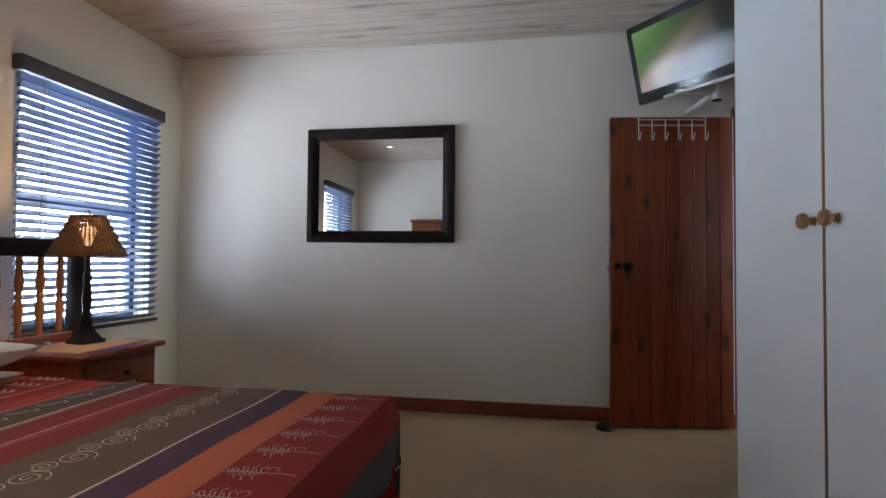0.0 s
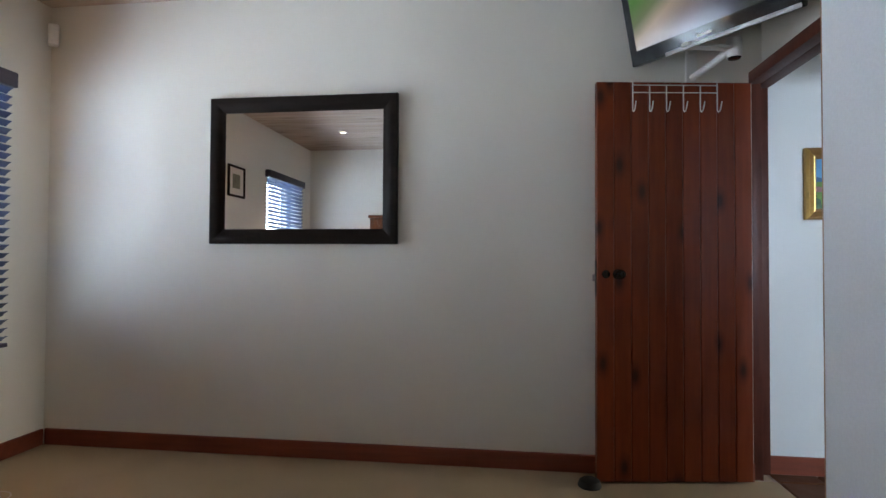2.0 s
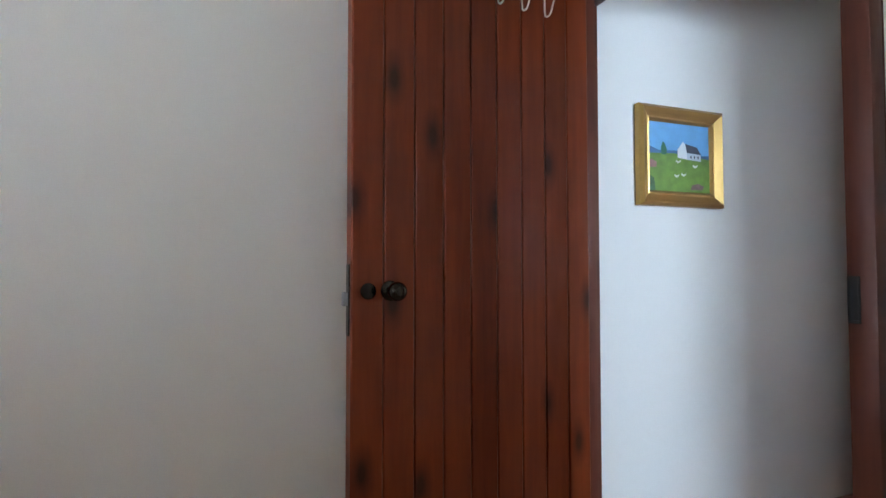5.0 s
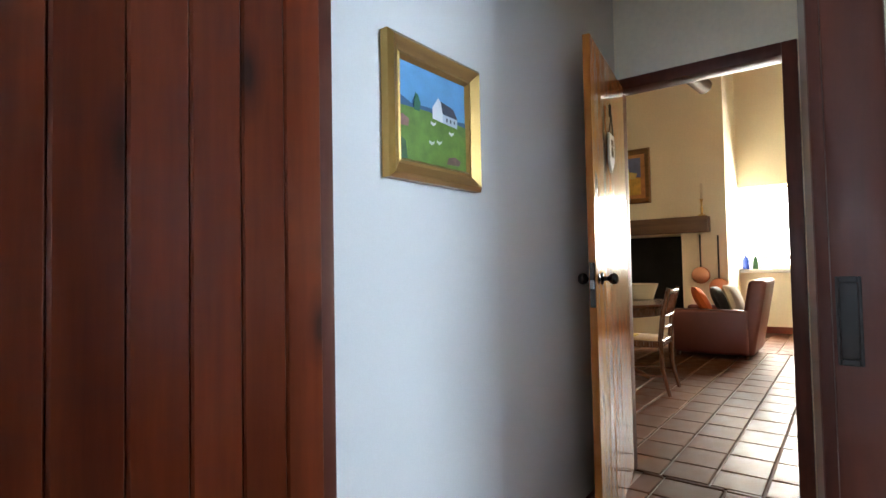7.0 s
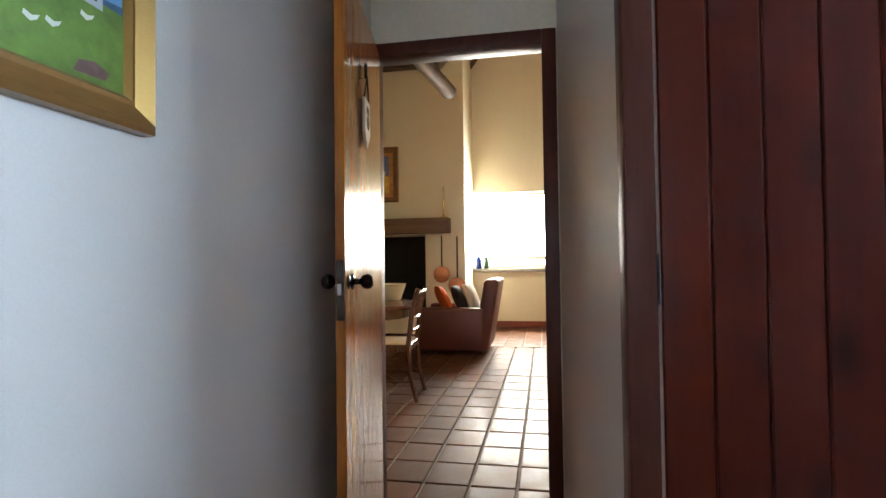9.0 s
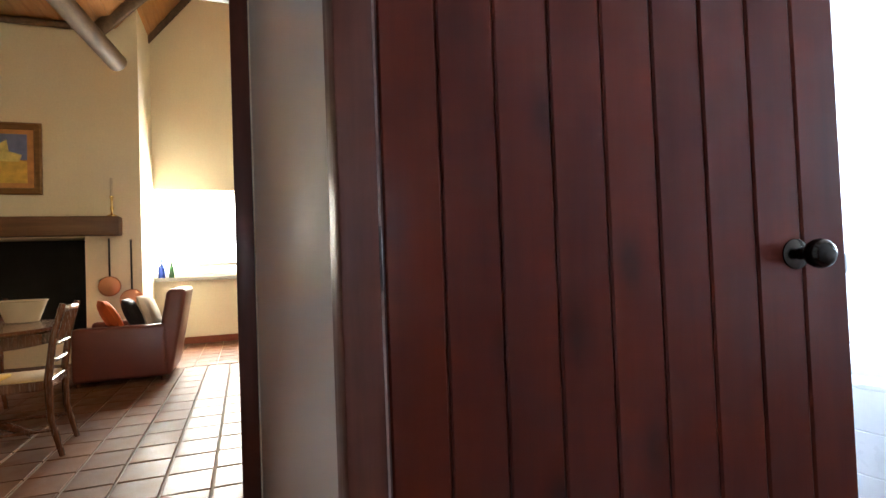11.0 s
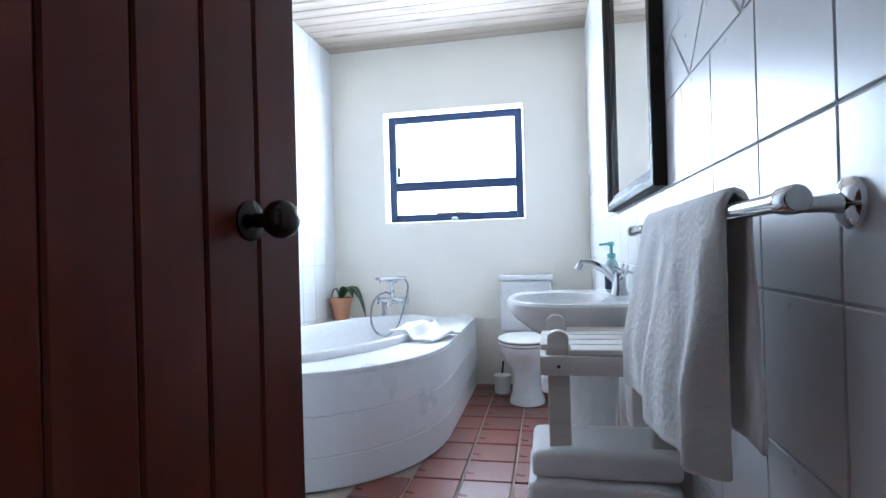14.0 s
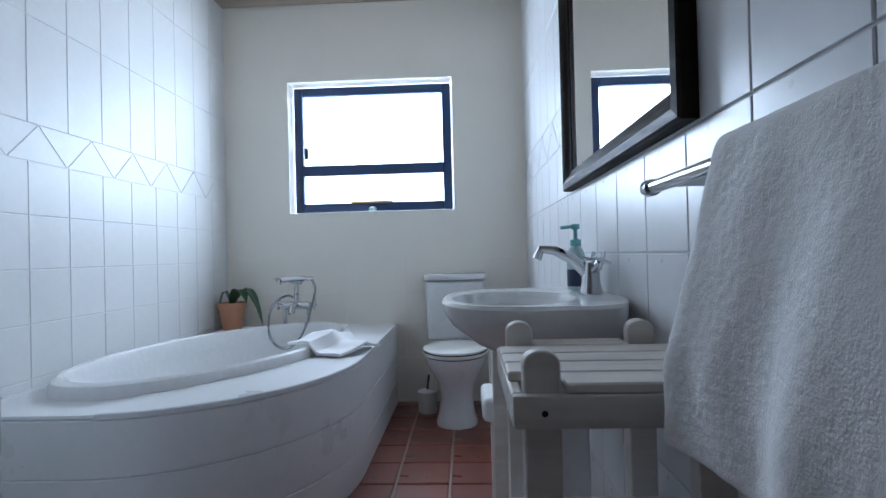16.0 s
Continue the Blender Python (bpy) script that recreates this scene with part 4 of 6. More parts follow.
# door stop
single("door_stop", lathe(bmesh.new(), [(0.055, 0), (0.058, 0.006), (0.050, 0.030), (0.030, 0.042), (0.0, 0.045)], seg=24), RUBBER, "round black rubber door stop on the carpet", "door stop", at=(1.255, 3.27, 0.001))

# television on a bracket
SCREEN, nt, nodes, links, bsdf = tree_of("lit_television_screen")
bsdf.inputs["Base Color"].default_value = (0.01, 0.01, 0.01, 1)
bsdf.inputs["Roughness"].default_value = 0.12
tc = nodes.new("ShaderNodeTexCoord")
sx = nodes.new("ShaderNodeSeparateXYZ")
links.new(tc.outputs["Object"], sx.inputs[0])
ma = nodes.new("ShaderNodeMath")
ma.operation = "MULTIPLY_ADD"
ma.inputs[1].default_value = -0.55
links.new(sx.outputs[0], ma.inputs[0])
links.new(sx.outputs[2], ma.inputs[2])
picture = ramp(nt, ma.outputs[0], [(0.0, (0.10, 0.09, 0.20)), (0.16, (0.26, 0.20, 0.22)), (0.30, (0.42, 0.34, 0.26)), (0.38, (0.13, 0.17, 0.08)), (0.48, (0.08, 0.19, 0.05)), (0.62, (0.14, 0.30, 0.10))])
fade = nodes.new("ShaderNodeMapRange")
fade.inputs["From Min"].default_value, fade.inputs["From Max"].default_value = 0.22, -0.22
links.new(sx.outputs[0], fade.inputs[0])
links.new(mix(nt, (0.012, 0.014, 0.010), picture, fade.outputs[0]), bsdf.inputs["Emission Color"])
bsdf.inputs["Emission Strength"].default_value = 0.7
tv = thing("television", (1.755, 3.08, 2.125), "flat television showing a blurred green picture on a bracket", "television", rz=-51)
TV = [part("bezel", block((-0.40, -0.022, 0.0), (0.40, 0.035, 0.50), 0.010, 3), BLACKPL, tv, "glossy black bezel"),
      part("screen", block((-0.355, -0.0245, 0.072), (0.355, -0.0225, 0.455)), SCREEN, tv, "lit screen with a blurred green picture"),
      part("maker_mark", block((-0.035, -0.0235, 0.030), (0.035, -0.0222, 0.042)), WHITEPL, tv)]
part("trim_strip", block((-0.20, -0.030, -0.004), (0.40, -0.0225, 0.014), 0.003, 2), plain("silver_grey_plastic", (0.55, 0.55, 0.54), 0.3), tv, "silver-grey trim strip")
tv.rotation_euler = (radians(15), radians(0), radians(-51))
br = thing("tv_bracket", (1.80, BY1 - 0.004, 2.04), "white steel swivel bracket under the television", "bracket")
part("wall_plate", block((-0.028, -0.010, 0.0), (0.028, 0.002, 0.36), 0.003), WHITEPL, br)
for z in (0.045, 0.30):
    part("bolt", rod(bmesh.new(), (0.016, -0.016, z), (0.016, -0.009, z), 0.008), STEEL, br)
part("brace", sweep(bmesh.new(), [(0.0, -0.012, 0.035), (0.055, -0.125, 0.062), (0.105, -0.235, 0.095)], 0.0165, 10), WHITEPL, br, "white diagonal brace")
part("top_arm", block((-0.018, -0.012, 0.155), (0.018, 0.0, 0.175), 0.003), WHITEPL, br)
part("swivel", lathe(bmesh.new(), [(0.032, 0), (0.034, 0.004), (0.034, 0.085), (0.028, 0.095)], (0.116, -0.246, 0.048), (0, 0, 1), 24), WHITEPL, br)
part("swivel_cap", lathe(bmesh.new(), [(0.030, 0.0), (0.026, -0.006), (0.0, -0.008)], (0.116, -0.246, 0.0475), (0, 0, 1), 24), BLACKPL, br, "dark round swivel underside")
part("tray_arm", prism(bmesh.new(), [(0.135, -0.225), (0.10, -0.275), (-0.13, -0.345), (-0.15, -0.325), (-0.12, -0.285)], 0.082, 0.096), WHITEPL, br, "white tray arm below the set")

# ---- hall things ----
def picture_frame(obj, w, h, fw, depth, mat, light):
    """Four mitred mouldings; the picture looks along -y."""
    prof = [(0, 0.0), (0, -depth * 0.7), (fw * 0.22, -depth), (fw * 0.40, -depth * 0.82), (fw * 0.72, -depth * 0.55), (fw * 0.85, -depth * 0.60), (fw, -depth * 0.30), (fw, 0.0)]
    k = len(prof)
    for side in range(4):
        horizontal = side % 2 == 0
        ln = w if horizontal else h
        bm = bmesh.new()
        ends = []
        for s in (-1, 1):
            ring = []
            for u, d in prof:
                along, off = s * (ln / 2 - u), ((h if horizontal else w) / 2 - u) * (1 if side < 2 else -1)
                p = (along, d, off) if horizontal else (off, d, along)
                ring.append(bm.verts.new((p[0], p[1], p[2] + h / 2)))
            ends.append(ring)
        for i in range(k):
            bm.faces.new((ends[0][i], ends[0][(i + 1) % k], ends[1][(i + 1) % k], ends[1][i]))
        bm.faces.new(ends[0])
        bm.faces.new(ends[1][::-1])
        # top and bottom take mat, the two uprights take light
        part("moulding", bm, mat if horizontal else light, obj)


def flat(obj, name, pts, y, mat, label=""):
    """A painted shape in the picture plane."""
    m = Matrix(((1, 0, 0, 0), (0, 0, 1, 0), (0, 1, 0, 0), (0, 0, 0, 1)))
    return part(name, prism(bmesh.new(), pts, y, y + 0.0006, m), mat, obj, label)


def paint(name, c, var=0.25, scale=30):
    return plain(name, c, 0.55, 0, var, scale, 160, 0.4)


PW, PH, FW = 0.412, 0.378, 0.058
art = thing("framed_painting", (2.611, HY1 - 0.002, 1.342), "naive painting of a white farmhouse in gilt frame", "painting")
# one gilt frame: shading by side is put into the darker horizontals
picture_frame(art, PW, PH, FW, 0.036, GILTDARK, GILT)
x0, x1, z0, z1 = -PW / 2 + FW - 0.003, PW / 2 - FW + 0.003, FW - 0.003, PH - FW + 0.003
zh = z0 + (z1 - z0) * 0.52
part("canvas", block((x0, -0.0085, z0), (x1, -0.004, z1)), paint("blue_painted_sky", (0.13, 0.34, 0.58), 0.2, 12), art, "blue painted sky")
flat(art, "hills", [(x0, zh - 0.02), (x1, zh - 0.02), (x1, zh + 0.012), (0.06, zh + 0.004), (-0.02, zh + 0.022), (x0 + 0.05, zh + 0.018), (x0, zh + 0.034)], -0.0098, paint("dark_blue_hills", (0.04, 0.11, 0.22)))
flat(art, "field", [(x0, z0), (x1, z0), (x1, zh - 0.004), (0.05, zh + 0.003), (-0.03, zh + 0.010), (x0, zh + 0.004)], -0.0108, paint("green_meadow", (0.13, 0.23, 0.035), 0.45, 26))
flat(art, "tree", [(-0.090, zh + 0.002), (-0.068, zh + 0.002), (-0.064, zh + 0.024), (-0.074, zh + 0.046), (-0.084, zh + 0.050), (-0.092, zh + 0.028)], -0.0118, paint("dark_tree_green", (0.02, 0.12, 0.06)))
flat(art, "gable", [(-0.012, zh - 0.006), (0.034, zh - 0.010), (0.034, zh + 0.030), (0.024, zh + 0.050), (0.014, zh + 0.058), (0.004, zh + 0.044), (-0.012, zh + 0.026)], -0.0120, paint("white_gable", (0.75, 0.76, 0.76), 0.06))
flat(art, "house_side", [(0.034, zh - 0.010), (0.104, zh - 0.014), (0.104, zh + 0.012), (0.034, zh + 0.016)], -0.0120, paint("grey_white_side", (0.50, 0.54, 0.60), 0.08))
flat(art, "roof", [(0.026, zh + 0.050), (0.084, zh + 0.040), (0.106, zh + 0.012), (0.034, zh + 0.016)], -0.0126, paint("slate_roof", (0.045, 0.05, 0.07)))
for xx in (0.050, 0.068, 0.086):
    flat(art, "window", [(xx, zh - 0.004), (xx + 0.006, zh - 0.004), (xx + 0.006, zh + 0.006), (xx, zh + 0.006)], -0.0130, paint("slate_roof", (0.045, 0.05, 0.07)))
flat(art, "shrub", [(0.05, z0 + 0.012), (0.11, z0 + 0.014), (0.118, z0 + 0.028), (0.09, z0 + 0.038), (0.06, z0 + 0.032)], -0.0120, paint("heather_shrub", (0.16, 0.08, 0.09), 0.4, 60))
flat(art, "shrub", [(x0, zh - 0.05), (x0 + 0.035, zh - 0.048), (x0 + 0.038, zh - 0.028), (x0 + 0.012, zh - 0.018), (x0, zh - 0.024)], -0.0120, paint("pink_shrub", (0.30, 0.14, 0.13), 0.4, 60))
flat(art, "shrub", [(x0, z0), (x0 + 0.03, z0 + 0.004), (x0 + 0.024, z0 + 0.05), (x0, z0 + 0.062)], -0.0120, paint("grey_green_shrub", (0.05, 0.11, 0.05), 0.4, 60))
for gx, gz in ((-0.03, z0 + 0.062), (0.004, z0 + 0.068), (-0.022, zh - 0.022), (0.062, zh - 0.036)):
    flat(art, "goose", [(gx, gz), (gx + 0.012, gz - 0.006), (gx + 0.022, gz), (gx + 0.026, gz + 0.008), (gx + 0.014, gz + 0.003), (gx + 0.002, gz + 0.007)], -0.0122, paint("white_gable", (0.75, 0.76, 0.76), 0.06))

# hanging wooden sign on the lounge door
sg = thing("door_sign", (3.815, 3.4955, 1.525), "small white hanging door sign with dark painted figure", "sign", rz=9.6)
part("board", prism(bmesh.new(), [(-0.055, 0.05), (-0.012, 0.0), (0.055, 0.055), (0.055, 0.175), (-0.055, 0.175)], 0, 0.010, Matrix(((1, 0, 0, 0), (0, 0, -1, 0), (0, 1, 0, 0), (0, 0, 0, 1)))), paint("cream_sign_board", (0.66, 0.63, 0.55), 0.1), sg)
part("painted_figure", lathe(bmesh.new(), [(0.026, 0), (0.026, 0.0015), (0.0, 0.0018)], (0.004, -0.0102, 0.095), (0, -1, 0), 14), BLACKPL, sg, "dark painted motif")
part("painted_figure", block((-0.018, -0.0115, 0.125), (0.026, -0.0101, 0.150)), BLACKPL, sg)
part("cord", sweep(bmesh.new(), [(-0.05, -0.006, 0.172), (-0.004, -0.010, 0.262), (0.05, -0.006, 0.172)], 0.003, 6), IRON, sg)
part("hanger", block((-0.014, -0.010, 0.255), (0.010, 0.0, 0.315), 0.004), IRON, sg, "dark metal hanger")

# ---- bathroom things ----
# bath with a curved tiled skirt
BO = [(3.12, TY0), (3.12, -1.0), (3.12, -0.6), (3.12, -0.27)]
for k in range(1, 19):
    a = k / 18 * math.pi / 2
    BO.append((3.82 - 0.70 * math.cos(a), -0.27 + 0.80 * math.sin(a)))
BO += [(4.0, 0.53), (TX1, 0.53), (TX1, TY0)]
BC = (3.75, -0.42)


def ray_out(poly, c, a):
    d = (math.cos(a), math.sin(a))
    best = 9.0
    n = len(poly)
    for i in range(n):
        p, q = poly[i], poly[(i + 1) % n]
        ex, ey = q[0] - p[0], q[1] - p[1]
        den = d[0] * ey - d[1] * ex
        if abs(den) < 1e-9:
            continue
        t = ((p[0] - c[0]) * ey - (p[1] - c[1]) * ex) / den
        u = ((p[0] - c[0]) * d[1] - (p[1] - c[1]) * d[0]) / den
        if t > 0 and -1e-6 <= u <= 1 + 1e-6:
            best = min(best, t)
    return best


def inner(a, k):
    """The tub's oval, turned a little towards the corner."""
    ca, sa = math.cos(a + 0.28), math.sin(a + 0.28)
    ax, by = 0.375, 0.745
    return k / math.sqrt((ca / ax) ** 2 + (sa / by) ** 2)


bath = thing("bath", (BC[0], BC[1], 0), "white built-in oval bath with curved tiled skirt", "bath")
N = 96
outr = [ray_out(BO, BC, 2 * math.pi * i / N) for i in range(N)]


def loop_skin(bm, rows):
    rings = [[bm.verts.new(p) for p in r] for r in rows]
    for a, b in zip(rings, rings[1:]):
        for i in range(N):
            bm.faces.new((a[i], a[(i + 1) % N], b[(i + 1) % N], b[i]))
    return rings


def rad(fr, z):
    out = []
    for i in range(N):
        a = 2 * math.pi * i / N
        r = fr(i, a)
        out.append((r * math.cos(a), r * math.sin(a), z))
    return out


bm = bmesh.new()
loop_skin(bm, [rad(lambda i, a: outr[i] - 0.012, 0.30), rad(lambda i, a: outr[i] - 0.012, 0.490), rad(lambda i, a: outr[i] - 0.003, 0.494), rad(lambda i, a: outr[i] - 0.008, 0.502), rad(lambda i, a: min(outr[i] - 0.02, inner(a, 1.08)), 0.503)])
part("rim_bed", bm, WTILE, bath, "white tiled rim")
bm = bmesh.new()
rings = loop_skin(bm, [rad(lambda i, a: min(outr[i] - 0.016, inner(a, 1.095)), 0.500), rad(lambda i, a: min(outr[i] - 0.016, inner(a, 1.09)), 0.530), rad(lambda i, a: inner(a, 1.078), 0.544), rad(lambda i, a: inner(a, 1.05), 0.552), rad(lambda i, a: inner(a, 1.02), 0.549), rad(lambda i, a: inner(a, 1.0), 0.537),
                       rad(lambda i, a: inner(a, 0.965), 0.47), rad(lambda i, a: inner(a, 0.92), 0.36), rad(lambda i, a: inner(a, 0.86), 0.25), rad(lambda i, a: inner(a, 0.76), 0.18), rad(lambda i, a: inner(a, 0.55), 0.155), rad(lambda i, a: inner(a, 0.2), 0.15)])
bm.faces.new(rings[-1])
part("tub", bm, CERAMIC, bath, "glossy white oval tub")
for z0, z1 in ((0.004, 0.140), (0.143, 0.315), (0.318, 0.488)):
    bm = bmesh.new()
    loop_skin(bm, [rad(lambda i, a: outr[i] - 0.02, z0), rad(lambda i, a: outr[i] - 0.003, z0), rad(lambda i, a: outr[i], z0 + 0.003), rad(lambda i, a: outr[i], z1 - 0.003), rad(lambda i, a: outr[i] - 0.003, z1), rad(lambda i, a: outr[i] - 0.02, z1)])
    part("skirt_course", bm, WTILE, bath)
# loose-edged rim tiles between the tub's lip and the skirt
for i in range(0, N, 3):
    if 2 * math.pi * i / N < 1.5 or 2 * math.pi * i / N > 4.45:
        continue
    bm = bmesh.new()
    rows_ = []
    for q in range(4):
        j_, a_ = (i + q) % N, 2 * math.pi * (i + q) / N + (0.0009 if q == 0 else -0.0009 if q == 3 else 0)
        lo_, hi_ = min(outr[j_] - 0.022, inner(a_, 1.10)), outr[j_] + 0.002
        rows_.append([(r_ * math.cos(a_), r_ * math.sin(a_), z_) for r_, z_ in ((lo_, 0.5035), (lo_, 0.5075), (hi_ - 0.004, 0.5075), (hi_, 0.5035), (hi_, 0.490))])
    sheet(bm, rows_)
    part("tile", bm, WTILE, bath)
bm = bmesh.new()
loop_skin(bm, [rad(lambda i, a: outr[i] - 0.005, 0.0), rad(lambda i, a: outr[i] - 0.005, 0.492)])
part("skirt_grout", bm, WGROUT, bath)
part("waste", lathe(bmesh.new(), [(0.032, 0), (0.032, 0.004), (0.0, 0.006)], (0.0, -0.40, 0.152), (0, 0, 1), 20), CHROME, bath)

# bath mixer with hand shower
mx = thing("bath_mixer", (3.715, -1.21, 0.575), "chrome bath mixer with cradled hand shower and hose", "tap")
MZ = -0.071
for dx in (-0.075, 0.075):
    part("pillar", lathe(bmesh.new(), [(0.026, MZ), (0.026, MZ + 0.006), (0.014, MZ + 0.012), (0.013, 0.06), (0.018, 0.07), (0.018, 0.085)], (dx, 0, 0), (0, 0, 1), 18), CHROME, mx)
    h = part("handle", lathe(bmesh.new(), [(0.012, 0), (0.017, 0.012), (0.017, 0.030), (0.008, 0.036)], (dx * 1.15, 0, 0.078), (math.copysign(1, dx), 0, 0.25), 16), CHROME, mx)
    for k in range(4):
        a = k * math.pi / 2 + 0.4
        c = Vector((dx * 1.15 + math.copysign(0.026, dx), 0, 0.086))
        rod(bmb := bmesh.new(), c, c + Vector((0, 0.038 * math.cos(a), 0.038 * math.sin(a))), 0.0085, 8)
        part("spoke", bmb, CHROME, h)
part("body", rod(bmesh.new(), (-0.085, 0, 0.078), (0.085, 0, 0.078), 0.024, 16), CHROME, mx)
part("spout", sweep(bmesh.new(), [(0, 0.01, 0.075), (0, 0.05, 0.080), (0, 0.085, 0.066), (0, 0.10, 0.035)], [0.022, 0.021, 0.019, 0.021], 12), CHROME, mx)
part("riser", lathe(bmesh.new(), [(0.016, 0), (0.016, 0.05), (0.022, 0.055), (0.014, 0.065), (0.013, 0.115), (0.020, 0.125)], (0, 0, 0.09), (0, 0, 1), 14), CHROME, mx)
part("cradle", sweep(bmesh.new(), [(-0.05, 0.02, 0.235), (-0.03, 0.0, 0.215), (0.03, 0.0, 0.215), (0.05, 0.02, 0.235)], 0.009, 8), CHROME, mx)
hs = part("hand_shower", sweep(bmesh.new(), [(-0.11, 0.01, 0.242), (-0.05, 0.01, 0.244), (0.03, 0.01, 0.240), (0.08, 0.01, 0.236)], [0.012, 0.017, 0.016, 0.019], 12), CHROME, mx)
part("rose", lathe(bmesh.new(), [(0.014, 0), (0.030, 0.018), (0.032, 0.028), (0.0, 0.030)], (0.10, 0.01, 0.245), (0.5, 0.3, -0.8), 20), CHROME, hs)
ring_ = [(-0.094, 0.01, 0.247), (-0.130, 0.04, 0.180), (-0.120, 0.10, 0.065), (-0.100, 0.17, -0.045), (-0.058, 0.20, -0.120), (0.0, 0.21, -0.150), (0.066, 0.20, -0.130), (0.110, 0.18, -0.055), (0.124, 0.12, 0.040), (0.102, 0.06, 0.112), (0.045, 0.02, 0.140), (0.012, 0.01, 0.120)]
hose = []
for k in range(len(ring_) - 1):
    p0, p1, p2, p3 = [Vector(ring_[max(0, min(len(ring_) - 1, k + d))]) for d in (-1, 0, 1, 2)]
    for q in (0, 0.25, 0.5, 0.75):
        hose.append(0.5 * (2 * p1 + (p2 - p0) * q + (2 * p0 - 5 * p1 + 4 * p2 - p3) * q * q + (3 * p1 - p0 - 3 * p2 + p3) * q ** 3))
part("hose", sweep(bmesh.new(), hose, 0.0075, 8), metal("hose_steel", (0.34, 0.35, 0.37), 0.25), mx, "flexible steel hose")

# orchid in a clay pot
pt = thing("potted_orchid", (4.13, -1.23, 0.5085), "orchid plant with dark leaves in a terracotta pot", "plant")
part("pot", lathe(bmesh.new(), [(0.056, 0), (0.058, 0.004), (0.078, 0.135), (0.086, 0.135), (0.089, 0.168), (0.080, 0.168), (0.074, 0.145)], seg=28), CLAY, pt, "terracotta clay pot")
part("soil", lathe(bmesh.new(), [(0.075, 0.140), (0.040, 0.150), (0.0, 0.152)], seg=18), SOIL, pt)
for a, ln, up, droop in ((0.15, 0.21, 0.15, 0.27), (0.55, 0.15, 0.13, 0.10), (2.9, 0.08, 0.12, 0.16), (5.6, 0.13, 0.10, 0.08)):
    g = []
    for i in range(13):
        q = i / 12
        r = ln * q
        z = 0.150 + up * math.sin(q * 2.0) - droop * q ** 3
        w = 0.044 * math.sin(math.pi * min(1, q * 0.9 + 0.1)) ** 0.7 + 0.002
        row = []
        for s in (-1, -0.5, 0, 0.5, 1):
            row.append((-r * math.cos(a) - s * w * math.sin(a), r * math.sin(a) - s * w * math.cos(a), z + 0.010 * abs(s)))
        g.append(row)
    part("leaf", sheet(bmesh.new(), g, 0.0025), LEAF, pt)

# folded towel on the bath rim
g = []
for i in range(23):
    q = i / 22
    row = []
    for j in range(15):
        v = j / 14
        x = -0.14 + 0.30 * v + 0.012 * math.sin(q * 9)
        y = -0.15 + 0.30 * q
        lift = 0.028 * math.exp(-((q - 0.45) / 0.22) ** 2) + 0.004 * noise.noise(Vector((q * 5, v * 5, 2)))
        z = 0.004 + lift + 0.008 * math.sin(v * 3.1) + 0.052 * min(1.0, max(0.0, (v - 0.42) / 0.16))
        row.append((x, y, z))
    g.append(row)
single("bath_mat", sheet(bmesh.new(), g, 0.012), TOWEL, "white folded towel mat lying on the bath rim", "towel", at=(3.27, -0.42, 0.5155))
bpy.data.objects["bath_mat"].rotation_euler = (0, radians(4), radians(-24))

# toilet
wc = thing("toilet", (2.735, -0.995, 0), "white ceramic toilet with closed lid and low cistern", "toilet")


def oval_skin(rows, cap=True, n=36):
    """Ovals of half-width, front reach, back reach and centre, one above another."""
    bm = bmesh.new()
    rings = []
    for z, hw, f, b, cy in rows:
        ring = []
        for i in range(n):
            a = 2 * math.pi * i / n
            s = math.sin(a)
            ring.append(bm.verts.new((hw * math.cos(a), cy + (f if s > 0 else b) * s, z)))
        rings.append(ring)
    for a, b in zip(rings, rings[1:]):
        for i in range(n):
            bm.faces.new((a[i], a[(i + 1) % n], b[(i + 1) % n], b[i]))
    if cap:
        bm.faces.new(rings[0][::-1])
        bm.faces.new(rings[-1])
    return bm


part("pan", oval_skin([(0.0, 0.115, 0.13, 0.26, 0.03), (0.02, 0.115, 0.13, 0.26, 0.03), (0.06, 0.100, 0.11, 0.25, 0.03), (0.16, 0.088, 0.10, 0.25, 0.03), (0.23, 0.105, 0.13, 0.26, 0.03), (0.30, 0.145, 0.19, 0.27, 0.03), (0.35, 0.170, 0.225, 0.27, 0.03), (0.385, 0.176, 0.235, 0.27, 0.03), (0.390, 0.170, 0.228, 0.26, 0.03)]), CERAMIC, wc, "white pedestal pan")
part("seat", oval_skin([(0.392, 0.178, 0.238, 0.20, 0.03), (0.396, 0.184, 0.244, 0.20, 0.03), (0.408, 0.184, 0.244, 0.20, 0.03), (0.411, 0.178, 0.238, 0.20, 0.03)]), WHITEPL, wc)
# a black ring stands in for the shade between seat and lid
part("seat_gap_shade", oval_skin([(0.4112, 0.1815, 0.2415, 0.20, 0.03), (0.4158, 0.1815, 0.2415, 0.20, 0.03)]), RUBBER, wc)
part("lid", oval_skin([(0.4162, 0.176, 0.236, 0.20, 0.03), (0.4185, 0.181, 0.241, 0.20, 0.03), (0.426, 0.180, 0.240, 0.20, 0.03), (0.434, 0.160, 0.215, 0.18, 0.03), (0.438, 0.10, 0.14, 0.12, 0.03)]), WHITEPL, wc, "closed white lid")
# the same for the shade between pan rim and seat
part("rim_gap_shade", oval_skin([(0.3885, 0.178, 0.238, 0.20, 0.03), (0.3922, 0.178, 0.238, 0.20, 0.03)]), RUBBER, wc)
part("cistern", block((-0.180, -0.375, 0.42), (0.180, -0.205, 0.783), 0.022, 3), CERAMIC, wc)
